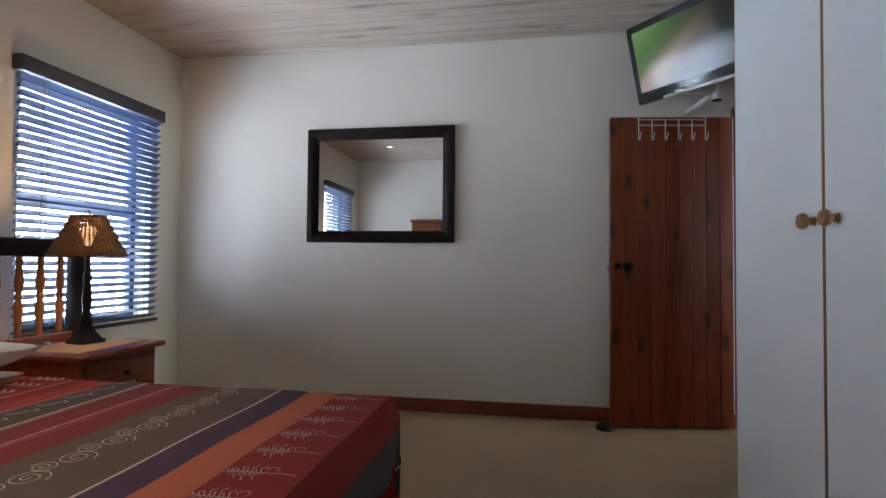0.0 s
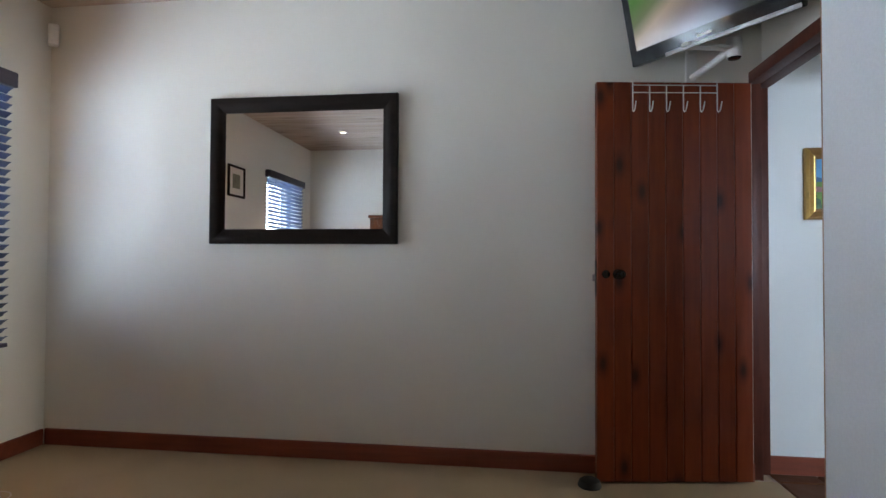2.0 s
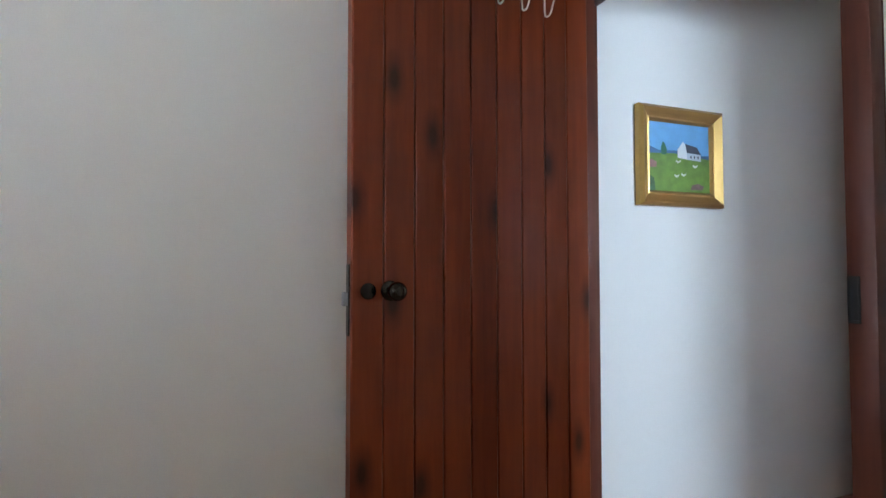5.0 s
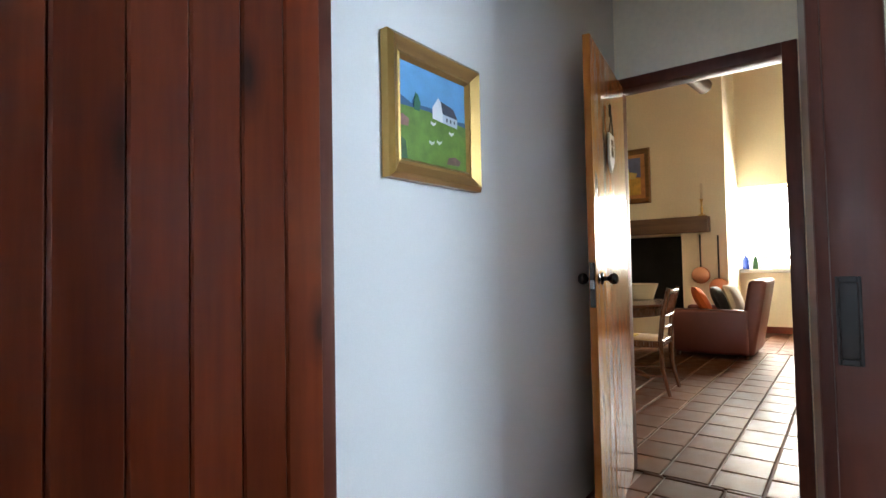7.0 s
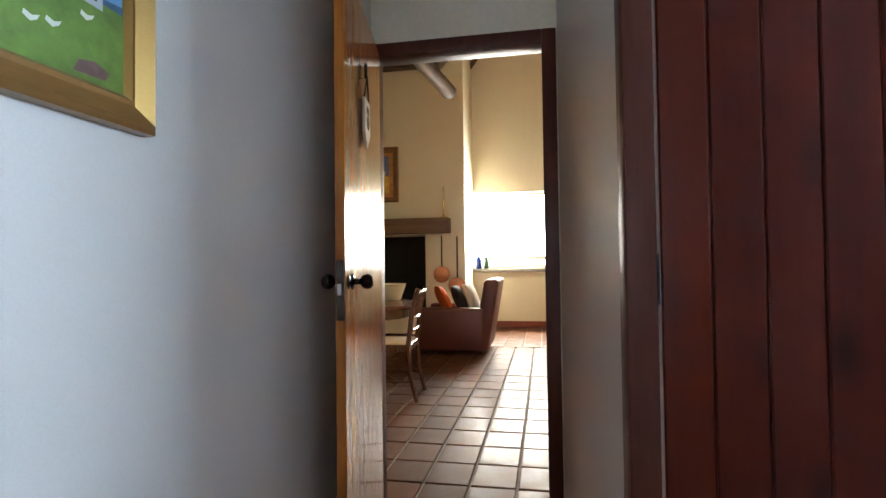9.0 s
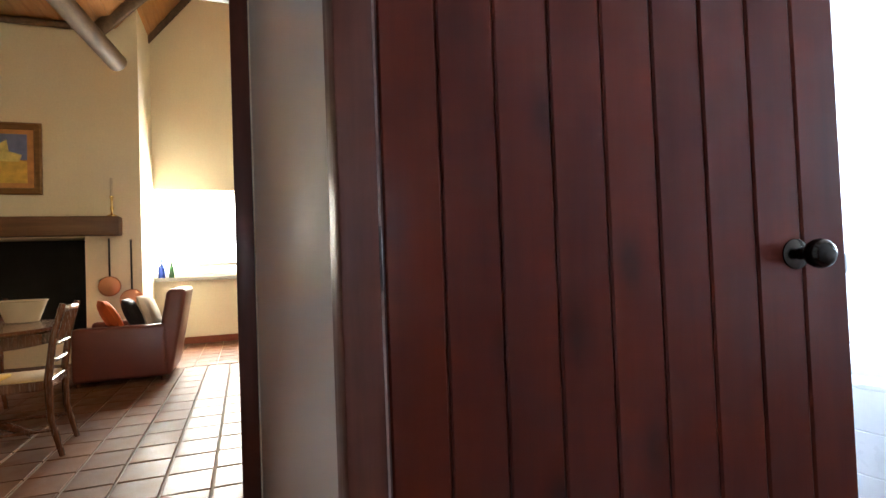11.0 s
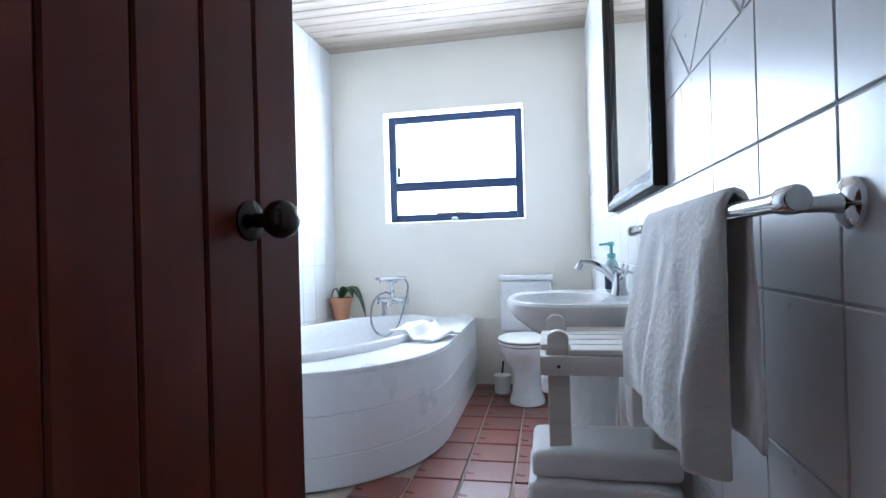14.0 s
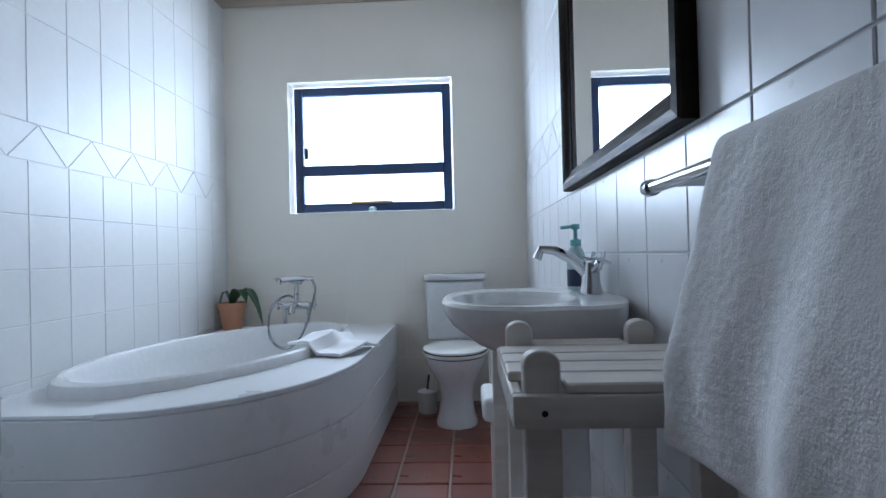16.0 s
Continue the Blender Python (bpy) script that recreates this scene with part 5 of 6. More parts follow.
part("cistern_lid", block((-0.192, -0.378, 0.785), (0.192, -0.192, 0.824), 0.010, 3), CERAMIC, wc)
part("flush_button", lathe(bmesh.new(), [(0.022, 0), (0.022, 0.004), (0.0, 0.006)], (0.0, -0.285, 0.824), (0, 0, 1), 18), CHROME, wc)
part("soil_pipe", rod(bmesh.new(), (0.0, -0.22, 0.18), (0.0, -0.376, 0.18), 0.05), WHITEPL, wc)

br_ = thing("toilet_brush", (2.915, -1.17, 0.0), "white toilet brush holder on the floor", "toilet brush")
part("holder", lathe(bmesh.new(), [(0.052, 0), (0.055, 0.01), (0.058, 0.10), (0.060, 0.125), (0.050, 0.13), (0.012, 0.135)], seg=24), WHITEPL, br_)
part("handle", rod(bmesh.new(), (0, 0, 0.136), (-0.01, -0.01, 0.22), 0.007), RUBBER, br_, "dark brush handle")

# wash basin on its pedestal
wbn = thing("wash_basin", (TX0 + 0.004, 0.575, 0), "white ceramic pedestal wash basin with chrome mixer", "basin")


def d_ring(z, depth, hw, x_in=0.0, n=48, sq=2.6):
    """A round-fronted outline against the wall."""
    out = []
    for i in range(n):
        a = 2 * math.pi * i / n
        ca, sa = math.cos(a), math.sin(a)
        y = hw * math.copysign(abs(sa) ** (2 / sq), sa)
        x = depth * 0.46 + depth * 0.54 * math.copysign(abs(ca) ** (2 / sq), ca) if ca > 0 else depth * 0.46 + (depth * 0.46 - x_in) * math.copysign(abs(ca) ** (2 / 5.0), ca)
        out.append((x, y, z))
    return out


def stack(rows, cap0=True, cap1=True):
    bm = bmesh.new()
    rings = [[bm.verts.new(p) for p in r] for r in rows]
    n = len(rings[0])
    for a, b in zip(rings, rings[1:]):
        for i in range(n):
            bm.faces.new((a[i], a[(i + 1) % n], b[(i + 1) % n], b[i]))
    if cap0:
        bm.faces.new(rings[0][::-1])
    if cap1:
        bm.faces.new(rings[-1])
    return bm


def bowl(z, k):
    return [(0.265 + k * 0.165 * math.cos(2 * math.pi * i / 48), k * 0.225 * math.sin(2 * math.pi * i / 48), z) for i in range(48)]


part("bowl", stack([d_ring(0.640, 0.20, 0.11, 0.02), d_ring(0.665, 0.27, 0.155, 0.01), d_ring(0.715, 0.37, 0.222), d_ring(0.763, 0.43, 0.275), d_ring(0.797, 0.452, 0.300), d_ring(0.820, 0.456, 0.308), d_ring(0.828, 0.450, 0.303), d_ring(0.829, 0.440, 0.294), bowl(0.824, 1.0), bowl(0.807, 0.96), bowl(0.752, 0.85), bowl(0.705, 0.6), bowl(0.690, 0.25)]), CERAMIC, wbn, "white ceramic bowl")
part("pedestal", oval_skin([(0.0, 0.115, 0.105, 0.105, 0), (0.03, 0.110, 0.10, 0.10, 0), (0.10, 0.092, 0.085, 0.085, 0), (0.45, 0.088, 0.08, 0.08, 0), (0.62, 0.10, 0.10, 0.10, 0), (0.640, 0.11, 0.115, 0.115, 0)]), CERAMIC, wbn, "white pedestal", (0.16, 0, 0))
part("overflow_ring", lathe(bmesh.new(), [(0.013, 0), (0.013, 0.004), (0.006, 0.005), (0.0, 0.004)], (0.115, -0.03, 0.782), (1, 0, 0.4), 16), CHROME, wbn)
tp = part("mixer_body", lathe(bmesh.new(), [(0.031, -0.018), (0.031, -0.010), (0.025, 0.010), (0.023, 0.055), (0.019, 0.068), (0.0, 0.072)], (0.055, 0.0, 0.847), (0, 0, 1), 22), CHROME, wbn, "chrome basin mixer")
part("spout", sweep(bmesh.new(), [(0.065, 0, 0.885), (0.105, 0, 0.925), (0.15, 0, 0.948), (0.185, 0, 0.952), (0.197, 0, 0.925)], [0.016, 0.015, 0.013, 0.012, 0.013], 12), CHROME, tp)
for s in (-1, 1):
    stem = part("valve", rod(bmesh.new(), (0.052, s * 0.016, 0.893), (0.040, s * 0.052, 0.916), 0.010, 12), CHROME, tp)
    for k in range(4):
        a = k * math.pi / 2 + 0.3
        c = Vector((0.038, s * 0.056, 0.919))
        part("spoke", rod(bmesh.new(), c, c + Vector((0.024 * math.cos(a), 0.010 * s * math.cos(a), 0.024 * math.sin(a))), 0.0052, 8), CHROME, stem)

sd = thing("soap_dispenser", (2.335, 0.42, 0.829), "clear soap bottle with teal pump and dark label", "soap dispenser")
part("bottle", lathe(bmesh.new(), [(0.024, 0), (0.027, 0.006), (0.027, 0.100), (0.020, 0.122), (0.012, 0.130)], seg=22), SOAPCLEAR, sd)
part("label_band", lathe(bmesh.new(), [(0.0275, 0.012), (0.0278, 0.014), (0.0278, 0.060), (0.0275, 0.062)], seg=22), DARKLABEL, sd, "dark label")
part("pump", lathe(bmesh.new(), [(0.016, 0.131), (0.016, 0.150), (0.006, 0.152), (0.006, 0.180), (0.013, 0.182), (0.013, 0.196), (0.0, 0.198)], seg=16), TEALPL, sd, "teal pump")
part("nozzle", rod(bmesh.new(), (0, 0, 0.190), (0.045, 0.01, 0.186), 0.005, 10), TEALPL, sd)
single("window_ornament", lathe(bmesh.new(), [(0.020, 0), (0.028, 0.010), (0.026, 0.026), (0.012, 0.036), (0.0, 0.038)], seg=14), SOAPCLEAR, "small pale green soap on the window sill", "soap", at=(3.27, TY0 - 0.045, WINB[2] + 0.001))


def post_top(h, w, d):
    """A flat post with a rounded head; h: its height."""
    pts = [(-w / 2, 0), (w / 2, 0), (w / 2, h - w * 0.38)]
    for k in range(1, 8):
        a = k / 8 * math.pi
        pts.append((w / 2 * math.cos(a), h - w * 0.38 + w * 0.38 * math.sin(a)))
    pts.append((-w / 2, h - w * 0.38))
    bm = prism(bmesh.new(), pts, -d / 2, d / 2, Matrix(((1, 0, 0, 0), (0, 0, 1, 0), (0, 1, 0, 0), (0, 0, 0, 1))))
    bmesh.ops.bevel(bm, geom=[e for e in bm.edges], offset=0.0022, segments=1, affect="EDGES")
    return bm


def slat_table(name, x0, x1, y0, y1, zt, shelf, label):
    """A slatted stand: four posts that rise through the top, aprons, slats above and on the shelf."""
    t = thing(name, ((x0 + x1) / 2, (y0 + y1) / 2, 0), label, "stand", "slatted bathroom stands")
    hx, hy = (x1 - x0) / 2, (y1 - y0) / 2
    for sx_ in (-1, 1):
        for sy_ in (-1, 1):
            part("post", post_top(zt + 0.042, 0.052, 0.030), WHITEWOOD, t, "", (sx_ * (hx - 0.043), sy_ * (hy - 0.034), 0))
    for s in (-1, 1):
        a = part("apron", block((-hx, s * (hy - 0.009) - 0.009, zt - 0.062), (hx, s * (hy - 0.009) + 0.009, zt - 0.016), 0.004, 2), WHITEWOOD, t)
        part("bolt", lathe(bmesh.new(), [(0.0045, 0), (0.0045, 0.001), (0.0, 0.0012)], (hx - 0.043, s * hy, zt - 0.040), (0, s, 0), 10), IRON, a)
        part("side_rail", block((s * (hx - 0.008) - 0.008, -hy + 0.019, zt - 0.062), (s * (hx - 0.008) + 0.008, hy - 0.019, zt - 0.016), 0.003), WHITEWOOD, t)
    for z, m in ((zt - 0.0155, 0.0), (shelf, 0.02)):
        n = max(4, int((y1 - y0 - 2 * m) / 0.064))
        w = (y1 - y0 - 2 * m) / n
        for i in range(n):
            ya = -hy + m + i * w
            edge = i in (0, n - 1)
            a, b = (-hx + m + (0.072 if edge else 0), hx - m - (0.072 if edge else 0))
            part("slat", block((a, ya + 0.003, z), (b, ya + w - 0.003, z + 0.0155), 0.003), WHITEWOOD, t)
    for s in (-1, 1):
        part("shelf_bearer", block((s * (hx - 0.032) - 0.009, -hy + 0.02, shelf - 0.035), (s * (hx - 0.032) + 0.009, hy - 0.02, shelf - 0.0005), 0.003), WHITEWOOD, t)
    return t


slat_table("slatted_stand", 2.282, 2.604, 0.915, 1.292, 0.766, 0.360, "whitewashed slatted wooden stand with rounded post tops")
slat_table("slatted_stand", 2.282, 2.602, -0.03, 0.27, 0.766, 0.360, "whitewashed slatted wooden stand beyond the basin")


def folded_towel(at, lx, ly, h, label):
    """Folded layers with a soft rounded front."""
    t = thing("folded_towel", at, label, "towel", "folded towels")
    n = 1
    for k in range(n):
        z0, z1 = h * k / n, h * (k + 1) / n
        bm = block((-lx / 2 + 0.004 * (k % 2), -ly / 2, z0 + 0.001), (lx / 2 - 0.004 * (k % 2), ly / 2 - 0.004 * k, z1 - 0.001), 0.018, 4)
        bmesh.ops.subdivide_edges(bm, edges=[e for e in bm.edges if e.calc_length() > 0.1], cuts=6, use_grid_fill=True)
        for v in bm.verts:
            v.co.z += 0.010 * noise.noise(Vector((v.co.x * 8, v.co.y * 8, k))) * (v.co.z > 0.01)
        part("layer", bm, TOWEL, t)
    return t


folded_towel((2.465, 1.185, 0.377), 0.35, 0.25, 0.085, "white folded bath towel on the lower shelf")
folded_towel((2.46, 1.20, 0.463), 0.34, 0.21, 0.070, "white folded bath towel on another towel")
folded_towel((2.50, 0.12, 0.377), 0.24, 0.24, 0.08, "white folded hand towel on the far stand")

# towel rail with a hanging towel
rl = thing("towel_rail", (TX0 + 0.001, 1.590, 1.044), "chrome wall-mounted towel rail with round end roses", "towel rail")
part("rail", rod(bmesh.new(), (0.090, -0.44, 0), (0.090, 0.44, 0), 0.0105, 20), CHROME, rl)
for s in (-1, 1):
    part("end_cap", lathe(bmesh.new(), [(0.0138, 0), (0.0138, 0.022), (0.011, 0.027), (0.0, 0.028)], (0.090, s * 0.435, 0), (0, s, 0), 20), CHROME, rl)
    part("arm", lathe(bmesh.new(), [(0.013, 0), (0.009, 0.02), (0.0085, 0.078)], (0.006, s * 0.365, 0), (1, 0, 0), 14), CHROME, rl)
    part("rose", lathe(bmesh.new(), [(0.028, 0), (0.027, 0.005), (0.019, 0.010), (0.011, 0.012)], (0.0, s * 0.365, 0), (1, 0, 0), 24), CHROME, rl)

g = []
nu, nv = 70, 40
L1, L2 = 0.345, 0.29                 # how far the front and the back hang down
tot = L1 + L2 + math.pi * 0.020
for i in range(nu + 1):
    s = i / nu * tot
    row = []
    for j in range(nv + 1):
        v = j / nv
        y = (v - 0.5) * 0.49
        if s < L1:
            d = L1 - s
            x, z = 0.021, -d
        elif s < L1 + math.pi * 0.020:
            a = (s - L1) / 0.020
            d, x, z = 0.0, 0.021 * math.cos(a), 0.027 * math.sin(a)
        else:
            d = s - L1 - math.pi * 0.020
            x, z = -0.021, -d
        q = min(1.0, d / 0.25)
        fold = 0.010 * math.sin(v * 13.0 + 0.4 + 0.8 * q) + 0.004 * math.sin(v * 27 + 2.0)
        front = 1 if s < L1 + 0.03 else -0.05
        x += front * (0.030 + fold) * q + 0.003 * noise.noise(Vector((v * 9, d * 12, 3)))
        y = y * (1 + 0.10 * q) - 0.03 * q if front > 0 else y + 0.02 * q
        if front > 0 and v > 0.86:      # the near edge turns back towards the wall
            w = (v - 0.86) / 0.14
            x -= (0.052 * q + 0.006) * w * w
            y -= 0.028 * w * q
        z += 0.005 * math.sin(v * 9) * q
        row.append((x, y, z))
    g.append(row)
tw = single("hanging_towel", sheet(bmesh.new(), g, 0.009), TOWEL, "thick white towel hanging in folds over the rail", "towel", at=(TX0 + 0.091, 1.645, 1.048))
md = tw.modifiers.new("pile", "DISPLACE")
tex = bpy.data.textures.new("pile", "CLOUDS")
tex.noise_scale = 0.009
sub = tw.modifiers.new("smooth", "SUBSURF")
sub.levels = sub.render_levels = 2
tw.modifiers.move(1, 0)
md.texture, md.strength, md.mid_level = tex, 0.0017, 0.5

framed_mirror("bathroom_mirror", (TX0 + 0.001, 0.602, 1.160), 1.045, 1.02, 0.066, 90, "large square wall mirror in a black wooden frame")

# ---- lounge things ----
ch = thing("mantel_shelf", (FBX - 0.11, 5.45, 1.55), "heavy old timber mantel shelf on the chimney breast", "mantel")
part("beam", block((-0.10, -1.18, 0.0), (0.108, 1.20, 0.235), 0.018, 2), MANTEL, ch)
cs = thing("candlestick", (FBX - 0.12, 4.36, 1.786), "tall brass candlestick on the mantel", "candlestick")
part("foot", lathe(bmesh.new(), [(0.055, 0), (0.055, 0.012), (0.02, 0.03), (0.012, 0.05)], seg=20), BRASS, cs)
part("stem", lathe(bmesh.new(), [(0.013, 0.05), (0.020, 0.10), (0.011, 0.14), (0.016, 0.22), (0.024, 0.24), (0.024, 0.25)], seg=16), BRASS, cs)
part("candle", rod(bmesh.new(), (0, 0, 0.25), (0, 0, 0.48), 0.016), CREAMFAB, cs, "cream candle")


def warming_pan(y, z, r, top):
    p = thing("copper_pan", (FBX - 0.002, y, z), "long-handled copper pan hanging on the chimney breast", "pan", "hanging copper pans")
    part("bowl", lathe(bmesh.new(), [(r * 0.6, 0), (r, 0.012), (r, 0.04), (r * 0.92, 0.052), (r * 0.4, 0.062), (0.0, 0.064)], (0, 0, 0), (-1, 0, 0), 26), COPPER, p)
    part("handle", rod(bmesh.new(), (-0.02, 0, r * 0.9), (-0.018, 0, top - z), 0.011), IRON, p, "dark iron handle")


warming_pan(4.42, 0.92, 0.125, 1.52)
warming_pan(4.18, 0.74, 0.135, 1.50)

lp = thing("framed_painting", (FBX - 0.002, 5.55, 2.06), "painting of yellow trees and blue sky in brown frame", "painting", rz=-90)
picture_frame(lp, 0.90, 0.87, 0.085, 0.04, GILTDARK, GILTDARK)
part("canvas", block((-0.367, -0.012, 0.083), (0.367, -0.006, 0.787)), paint("orange_ground", (0.52, 0.24, 0.08), 0.3, 8), lp, "orange painted ground")
flat(lp, "sky", [(-0.30, 0.42), (0.30, 0.42), (0.30, 0.73), (-0.30, 0.73)], -0.0135, paint("blue_violet_sky", (0.16, 0.20, 0.42), 0.3, 8))
flat(lp, "field", [(-0.30, 0.14), (0.30, 0.14), (0.30, 0.40), (0.05, 0.45), (-0.30, 0.36)], -0.0145, paint("yellow_field", (0.66, 0.42, 0.08), 0.35, 10))
flat(lp, "foliage", [(-0.24, 0.40), (0.22, 0.40), (0.25, 0.48), (0.12, 0.52), (0.10, 0.66), (-0.02, 0.58), (-0.12, 0.70), (-0.17, 0.52)], -0.0152, paint("pale_yellow_foliage", (0.70, 0.58, 0.20), 0.4, 14))

arm = thing("armchair", (8.62, 3.98, 0), "maroon leather armchair with rolled arms", "armchair")
part("base", block((-0.36, -0.42, 0.05), (0.36, 0.42, 0.36), 0.03, 3), LEATHER, arm)
part("seat_cushion", block((-0.27, -0.20, 0.362), (0.27, 0.43, 0.48), 0.04, 3), LEATHER, arm)
for s in (-1, 1):
    bm = block((s * 0.36 - 0.08, -0.40, 0.05), (s * 0.36 + 0.08, 0.40, 0.56), 0.04, 4)
    part("arm", bm, LEATHER, arm)
bm = block((-0.42, -0.12, 0.05), (0.42, 0.06, 0.90), 0.05, 4)
for v in bm.verts:
    v.co.y += -0.33 - 0.24 * max(0, v.co.z - 0.3)
part("backrest", bm, LEATHER, arm, "tall raked backrest")
for x in (-0.34, 0.34):
    for y in (-0.36, 0.36):
        part("foot", rod(bmesh.new(), (x, y, 0), (x, y, 0.05), 0.025), DARKFURN, arm)


def cushion(at, mat, label, rot):
    bm = bmesh.new()
    n = 12
    for s in (1, -1):
        gg = []
        for i in range(n + 1):
            row = []
            for j in range(n + 1):
                u, v = i / n * 2 - 1, j / n * 2 - 1
                row.append((u * 0.18, v * 0.18, s * 0.07 * (max(0, 1 - u * u) * max(0, 1 - v * v)) ** 0.4))
            gg.append(row)
        sheet(bm, gg)
    bmesh.ops.remove_doubles(bm, verts=bm.verts, dist=0.0008)
    ob = single("cushion", bm, mat, label, "cushion", "armchair cushions", at)
    ob.rotation_euler = [radians(r) for r in rot]


cushion((8.52, 4.12, 0.645), ORANGE, "bright orange square cushion on the armchair", (62, 0, 20))
cushion((8.56, 3.92, 0.645), BLACKFAB, "black square cushion leaning on the armchair back", (66, 0, 0))
cushion((8.72, 3.80, 0.66), CREAMFAB, "cream square cushion leaning on the armchair back", (70, 0, -10))

tb = thing("round_table", (6.65, 4.62, 0), "polished dark wood round dining table", "table")
part("tabletop", lathe(bmesh.new(), [(0.60, 0.700), (0.64, 0.706), (0.655, 0.722), (0.64, 0.740), (0.0, 0.742)], seg=48), DARKFURN, tb)
part("apron", lathe(bmesh.new(), [(0.54, 0.62), (0.54, 0.699)], seg=40), DARKFURN, tb)
part("column", lathe(bmesh.new(), [(0.09, 0.05), (0.10, 0.12), (0.05, 0.20), (0.08, 0.35), (0.055, 0.50), (0.09, 0.62)], seg=20), DARKFURN, tb)
for k in range(3):
    a = k * 2.094 + 0.5
    part("foot", sweep(bmesh.new(), [(0.05 * math.cos(a), 0.05 * math.sin(a), 0.16), (0.25 * math.cos(a), 0.25 * math.sin(a), 0.10), (0.42 * math.cos(a), 0.42 * math.sin(a), 0.022)], [0.035, 0.028, 0.022], 10), DARKFURN, tb)
bs = thing("basket", (7.02, 4.36, 0.743), "cream woven basket standing on the table", "basket")
part("body", lathe(bmesh.new(), [(0.09, 0), (0.10, 0.004), (0.15, 0.15), (0.158, 0.155), (0.150, 0.160), (0.095, 0.01)], seg=30), CREAMFAB, bs)


def dining_chair(at, rz, label):
    c = thing("dining_chair", at, label, "chair", "dining chairs", rz)
    part("seat", block((-0.215, -0.20, 0.435), (0.215, 0.22, 0.462), 0.010, 2), CANE, c, "woven cane seat")
    for a, b in (((-0.225, 0.20, 0.40), (0.225, 0.235, 0.455)), ((-0.225, -0.22, 0.40), (0.225, -0.19, 0.455)), ((-0.235, -0.19, 0.40), (-0.21, 0.20, 0.455)), ((0.21, -0.19, 0.40), (0.235, 0.20, 0.455))):
        part("seat_rail", block(a, b, 0.005), DARKFURN, c)
    for x in (-0.205, 0.205):
        part("front_leg", sweep(bmesh.new(), [(x, 0.21, 0.0), (x, 0.205, 0.2), (x, 0.205, 0.40)], [0.015, 0.019, 0.022], 10), DARKFURN, c)
        part("back_leg", sweep(bmesh.new(), [(x, -0.27, 0.0), (x, -0.215, 0.22), (x, -0.205, 0.45), (x, -0.235, 0.70), (x, -0.285, 0.90)], [0.016, 0.020, 0.022, 0.020, 0.017], 10), DARKFURN, c)
        part("stretcher", rod(bmesh.new(), (x, -0.235, 0.16), (x, 0.205, 0.16), 0.010), DARKFURN, c)
    for z, y in ((0.865, -0.270), (0.66, -0.225), (0.56, -0.212)):
        part("back_rail", sweep(bmesh.new(), [(-0.205, y, z), (-0.1, y - 0.025, z + 0.004), (0.1, y - 0.025, z + 0.004), (0.205, y, z)], 0.019 if z > 0.8 else 0.012, 8), DARKFURN, c)
    for k in range(5):
        x = -0.12 + 0.06 * k
        part("back_splat", rod(bmesh.new(), (x, -0.236, 0.66), (x, -0.288, 0.86), 0.007, 8), DARKFURN, c)
    return c


dining_chair((6.28, 4.16, 0), 4, "dark wood dining chair with woven cane seat")
dining_chair((7.45, 4.95, 0), 78, "dark wood dining chair with woven cane seat behind the table")
single("yellow_napkin", block((-0.09, -0.07, 0), (0.09, 0.07, 0.018), 0.006, 2), plain("yellow_cloth", (0.70, 0.46, 0.08), 0.85), "folded yellow cloth lying on the dining chair", "napkin", at=(6.22, 4.26, 0.463))

GREENGLASS = plain("green_bottle_glass", (0.03, 0.10, 0.04), 0.12)
gb = thing("green_bottle", (LX1 - 0.03, 3.84, 0.986), "small dark green glass bottle on the window sill", "bottle")
part("body", lathe(bmesh.new(), [(0.036, 0), (0.039, 0.008), (0.039, 0.13), (0.014, 0.18)], seg=18), GREENGLASS, gb)
part("neck", rod(bmesh.new(), (0, 0, 0.18), (0, 0, 0.25), 0.013), GREENGLASS, gb)
bt = thing("blue_bottle", (LX1 - 0.03, 3.97, 0.986), "blue glass bottle on the window sill", "bottle")
part("body", lathe(bmesh.new(), [(0.045, 0), (0.048, 0.01), (0.048, 0.15), (0.016, 0.20)], seg=18), BLUEGLASS, bt)
part("neck", rod(bmesh.new(), (0, 0, 0.20), (0, 0, 0.29), 0.015), BLUEGLASS, bt)

# roof poles
for nm, a, b, r in (("roof_pole", (9.05, 4.10, 3.42), (6.12, 5.08, 4.26), 0.10), ("roof_pole", (9.93, 4.74, 4.155), (9.93, 8.15, 4.155), 0.045), ("roof_pole", (9.72, 4.42, 4.06), (9.72, 3.2, 5.35), 0.085), ("roof_pole", (10.93, 4.25, 4.28), (10.93, 3.1, 5.72), 0.07)):
    single(nm, rod(bmesh.new(), a, b, r, 14), BEAMWOOD, "round rough gum pole roof beam", "beam", "roof poles")

# ---- tiles, last ----
def tile_mesh(name, lx, ly, th, mat, bevel=0.0025):
    """One tile with eased edges; its face is at z = 0."""
    bm = bmesh.new()
    a, b = lx / 2, ly / 2
    lo = [bm.verts.new((x, y, -th)) for x, y in ((-a, -b), (a, -b), (a, b), (-a, b))]
    mi = [bm.verts.new((x, y, -bevel)) for x, y in ((-a, -b), (a, -b), (a, b), (-a, b))]
    hi = [bm.verts.new((x, y, 0)) for x, y in ((-a + bevel, -b + bevel), (a - bevel, -b + bevel), (a - bevel, b - bevel), (-a + bevel, b - bevel))]
    bm.faces.new(hi)
    for p, q in ((lo, mi), (mi, hi)):
        for i in range(4):
            bm.faces.new((p[i], p[(i + 1) % 4], q[(i + 1) % 4], q[i]))
    return mesh_from(bm, name, mat, False)


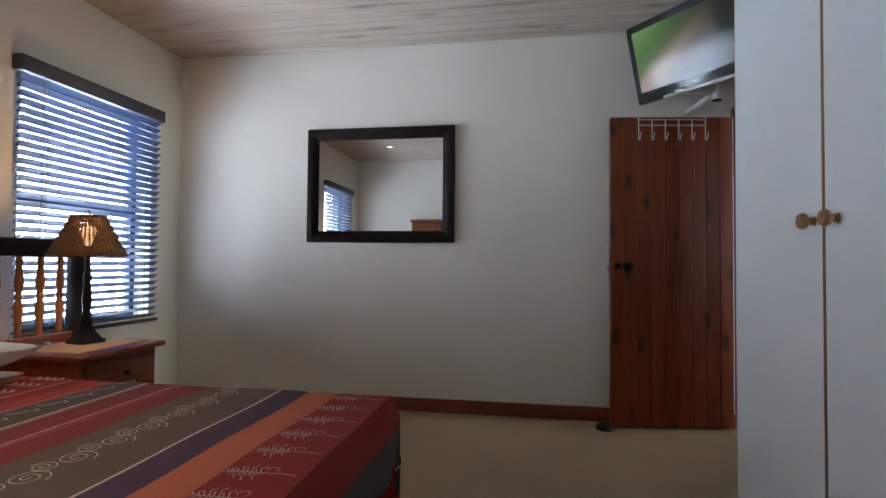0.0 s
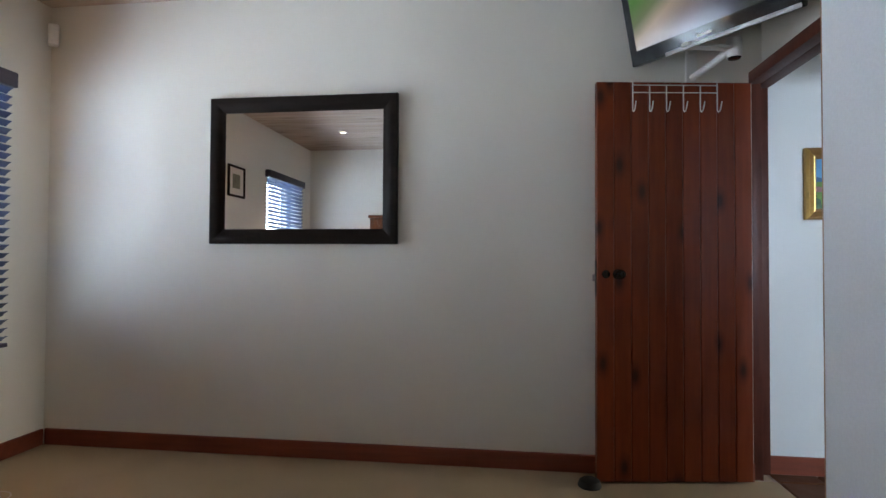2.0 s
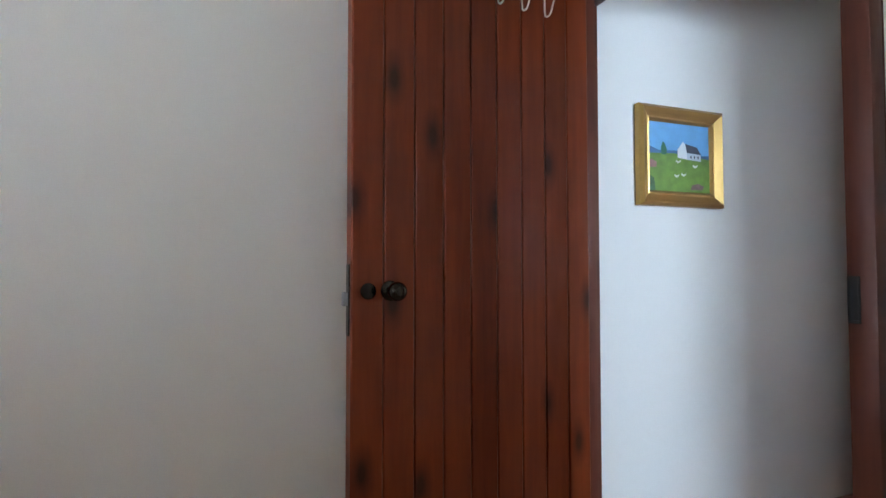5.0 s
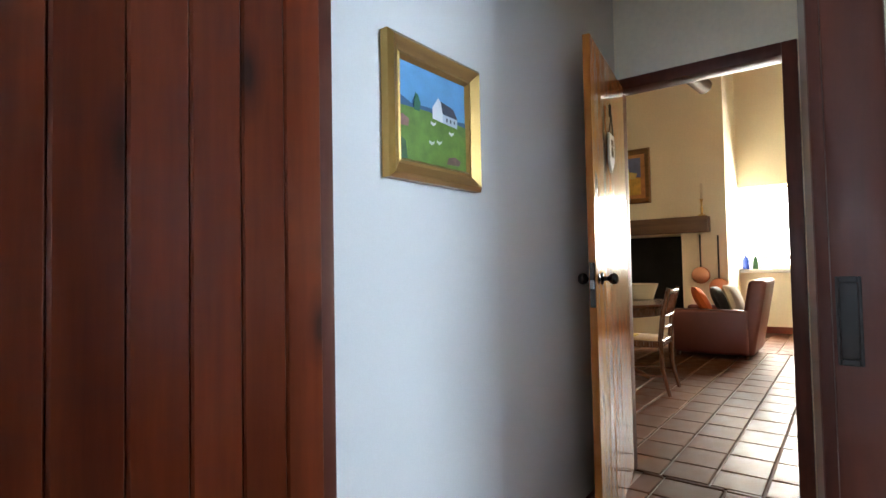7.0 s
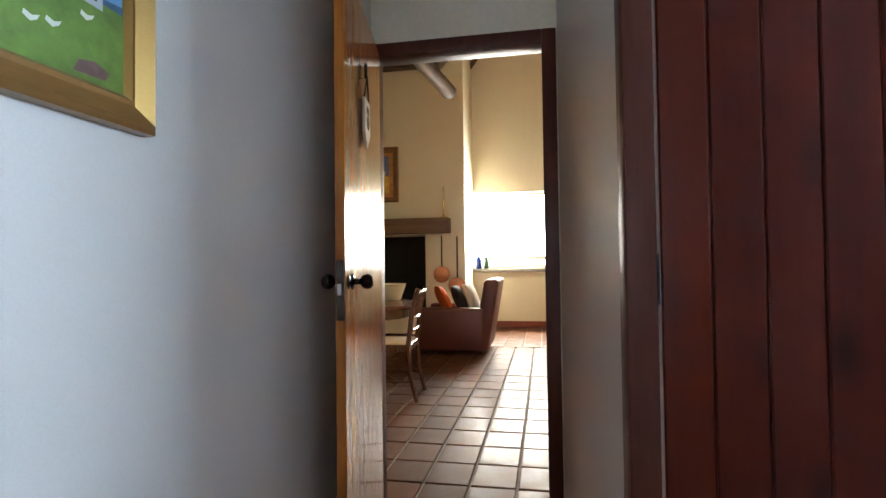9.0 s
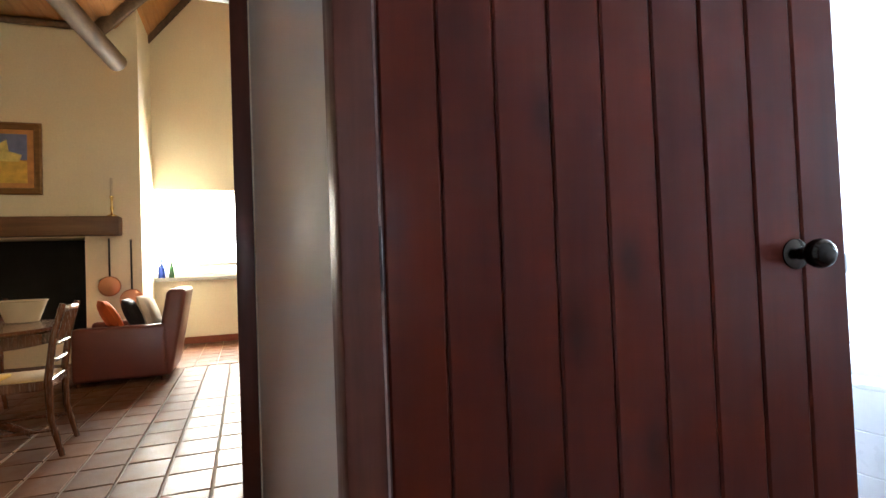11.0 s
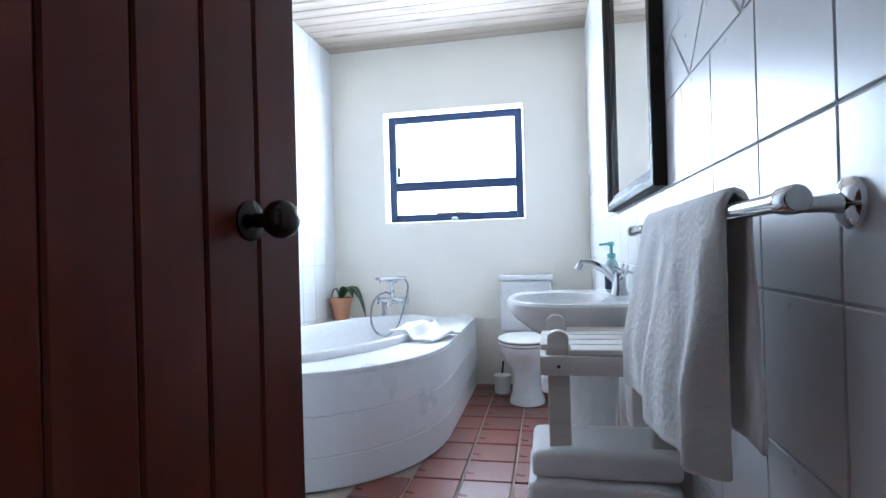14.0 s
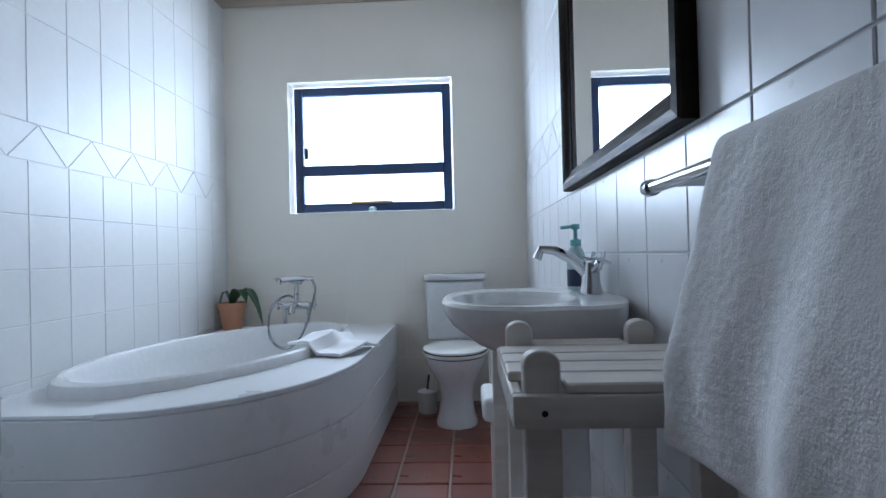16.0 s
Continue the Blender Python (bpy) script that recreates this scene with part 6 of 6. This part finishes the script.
def grid_floor(name, label, x0, x1, y0, y1, px, py, joint, ox, oy, mat, keep=lambda x, y: True):
    f = thing(name, (0, 0, 0), label, "floor")
    f["kind"] = "structure"
    cache = {}
    random.seed(7)
    i = math.floor((x0 - ox) / px)
    while ox + i * px < x1:
        a, b = max(x0, ox + i * px), min(x1, ox + (i + 1) * px)
        j = math.floor((y0 - oy) / py)
        while oy + j * py < y1:
            c, d = max(y0, oy + j * py), min(y1, oy + (j + 1) * py)
            if b - a > 0.02 and d - c > 0.02 and keep((a + b) / 2, (c + d) / 2):
                key = (round(b - a, 3), round(d - c, 3))
                if key not in cache:
                    cache[key] = tile_mesh("tile", b - a - joint, d - c - joint, 0.012, mat, 0.004)
                ob = piece("tile", cache[key], f, ((a + b) / 2, (c + d) / 2, random.uniform(-0.0012, 0.0008)))
                ob.rotation_euler = (radians(random.uniform(-0.25, 0.25)), radians(random.uniform(-0.25, 0.25)), 0)
            j += 1
        i += 1


def outside_bath(x, y):
    return x < 3.25 or (y > 0.35 and x < TXN)


grid_floor("floor_bathroom", "terracotta quarry tile bathroom floor", TX0, TX1, TY0, HY0 - 0.09, 0.2265, 0.2225, 0.011, 2.7515, -0.395, TERRA, outside_bath)
grid_floor("floor_hall", "terracotta quarry tile hall floor", 2.22, LX0, HY0 - 0.085, HY1, 0.235, 0.285, 0.012, 2.22, 2.60, TERRA_LOUNGE)
grid_floor("floor_lounge", "glazed terracotta tile lounge floor", LX0, 8.9, 2.55, 5.0, 0.285, 0.235, 0.013, 4.897, 3.012, TERRA_LOUNGE)
bm = bmesh.new()
for x0_, x1_, y0_, y1_ in ((LX0, 8.9, LY0, 2.55), (LX0, 8.9, 5.0, LY1), (8.9, LX1, LY0, LY1)):
    xx = x0_
    while xx < x1_ - 0.05:
        yy = y0_
        while yy < y1_ - 0.05:
            a, b, c, d = xx + 0.006, min(xx + 0.285, x1_) - 0.006, yy + 0.006, min(yy + 0.235, y1_) - 0.006
            vs = [bm.verts.new(p) for p in ((a, c, 0), (b, c, 0), (b, d, 0), (a, d, 0))]
            lo = [bm.verts.new((v.co.x, v.co.y, -0.012)) for v in vs]
            bm.faces.new(vs)
            for k in range(4):
                bm.faces.new((lo[k], lo[(k + 1) % 4], vs[(k + 1) % 4], vs[k]))
            yy += 0.235
        xx += 0.285
ob = new("lounge_floor_tiles", mesh_from(bm, "lounge_floor_tiles", TERRA_LOUNGE, False))
tagged(ob, "glazed terracotta tiles further into the lounge", "floor", kind="stuff")


def wall_tiles(name, label, spot, u0, u1, p, lines, ou, band, zmax, joint=0.004, mat=WTILE):
    """Square tiles in rows, a zigzag border, tall tiles above; spot(u, z) gives the place on the wall, rot its turn."""
    f = thing(name, (0, 0, 0), label, "wall")
    f["kind"] = "structure"
    place, rot = spot
    cache = {}
    rows = []
    z = lines - p * math.ceil(lines / p)
    while z < band[0] - 0.01:
        rows.append((max(z, 0.002), z + p))
        z += p
    z = band[1]
    while z < zmax - 0.03:
        rows.append((z, min(z + 2 * p, zmax)))
        z += 2 * p
    for za, zb in rows:
        if zb - za < 0.02:
            continue
        i = math.floor((u0 - ou) / p)
        while ou + i * p < u1:
            a, b = max(u0, ou + i * p), min(u1, ou + (i + 1) * p)
            if b - a > 0.015:
                key = (round(b - a, 3), round(zb - za, 3))
                if key not in cache:
                    cache[key] = tile_mesh("tile", b - a - joint, zb - za - joint, 0.008, mat, 0.0016)
                piece("tile", cache[key], f, place((a + b) / 2, (za + zb) / 2), rot)
            i += 1
    # the border of triangles
    hb_, per = band[1] - band[0], p * math.sqrt(2)
    j = joint * 0.9
    up = prism(bmesh.new(), [(-per / 2 + 2.4 * j, j / 2), (per / 2 - 2.4 * j, j / 2), (0, hb_ - 1.6 * j)], -0.008, 0)
    dn = prism(bmesh.new(), [(0, 1.6 * j), (per / 2 - 2.4 * j, hb_ - j / 2), (-per / 2 + 2.4 * j, hb_ - j / 2)], -0.008, 0)
    um, dm = mesh_from(up, "tile", mat, False), mesh_from(dn, "tile", mat, False)
    u = u0 + per / 2
    while u + per / 2 < u1 + 0.02:
        piece("border_tile", um, f, place(u, band[0]), rot)
        if u + per < u1 + 0.02:
            piece("border_tile", dm, f, place(u + per / 2, band[0]), rot)
        u += per


wall_tiles("tiles_west", "glossy white square tiles with a zigzag border", ((lambda u, z: (TX0, u, z)), (90, 0, 90)), TY0, TY1, 0.2165, 1.154, 0.631, (1.3705, 1.520), TZ)
wall_tiles("tiles_east", "glossy white square tiles with a zigzag border above the bath", ((lambda u, z: (TX1, u, z)), (90, 0, -90)), TY0, TYN, 0.197, 1.320, 0.180, (1.320, 1.458), TZ, 0.0028, ETILE)
wall_tiles("tiles_nib", "glossy white square tiles beside the bath", ((lambda u, z: (TXN, u, z)), (90, 0, -90)), TYN, TY1, 0.2165, 1.154, 0.68, (1.3705, 1.520), TZ)
wall_tiles("tiles_nib_end", "glossy white tiles at the end of the bath", ((lambda u, z: (u, TYN, z)), (90, 0, 0)), TXN, TX1, 0.225, 1.157, TXN, (1.382, 1.532), TZ)
f = thing("tiles_south", (0, 0, 0), "large white tiles along the foot of the window wall", "wall")
f["kind"] = "structure"
for z0, z1 in ((0.08, 0.288), (0.29, 0.498), (0.50, 0.711), (0.713, 0.92)):
    for k in range(5):
        a = TX0 + k * 0.392
        piece("tile", tile_mesh("tile", 0.3916, z1 - z0 + 0.0012, 0.006, BATH_PAINT, 0.0005), f, (a + 0.196, TY0 + 0.006, (z0 + z1) / 2), (90, 0, 180))
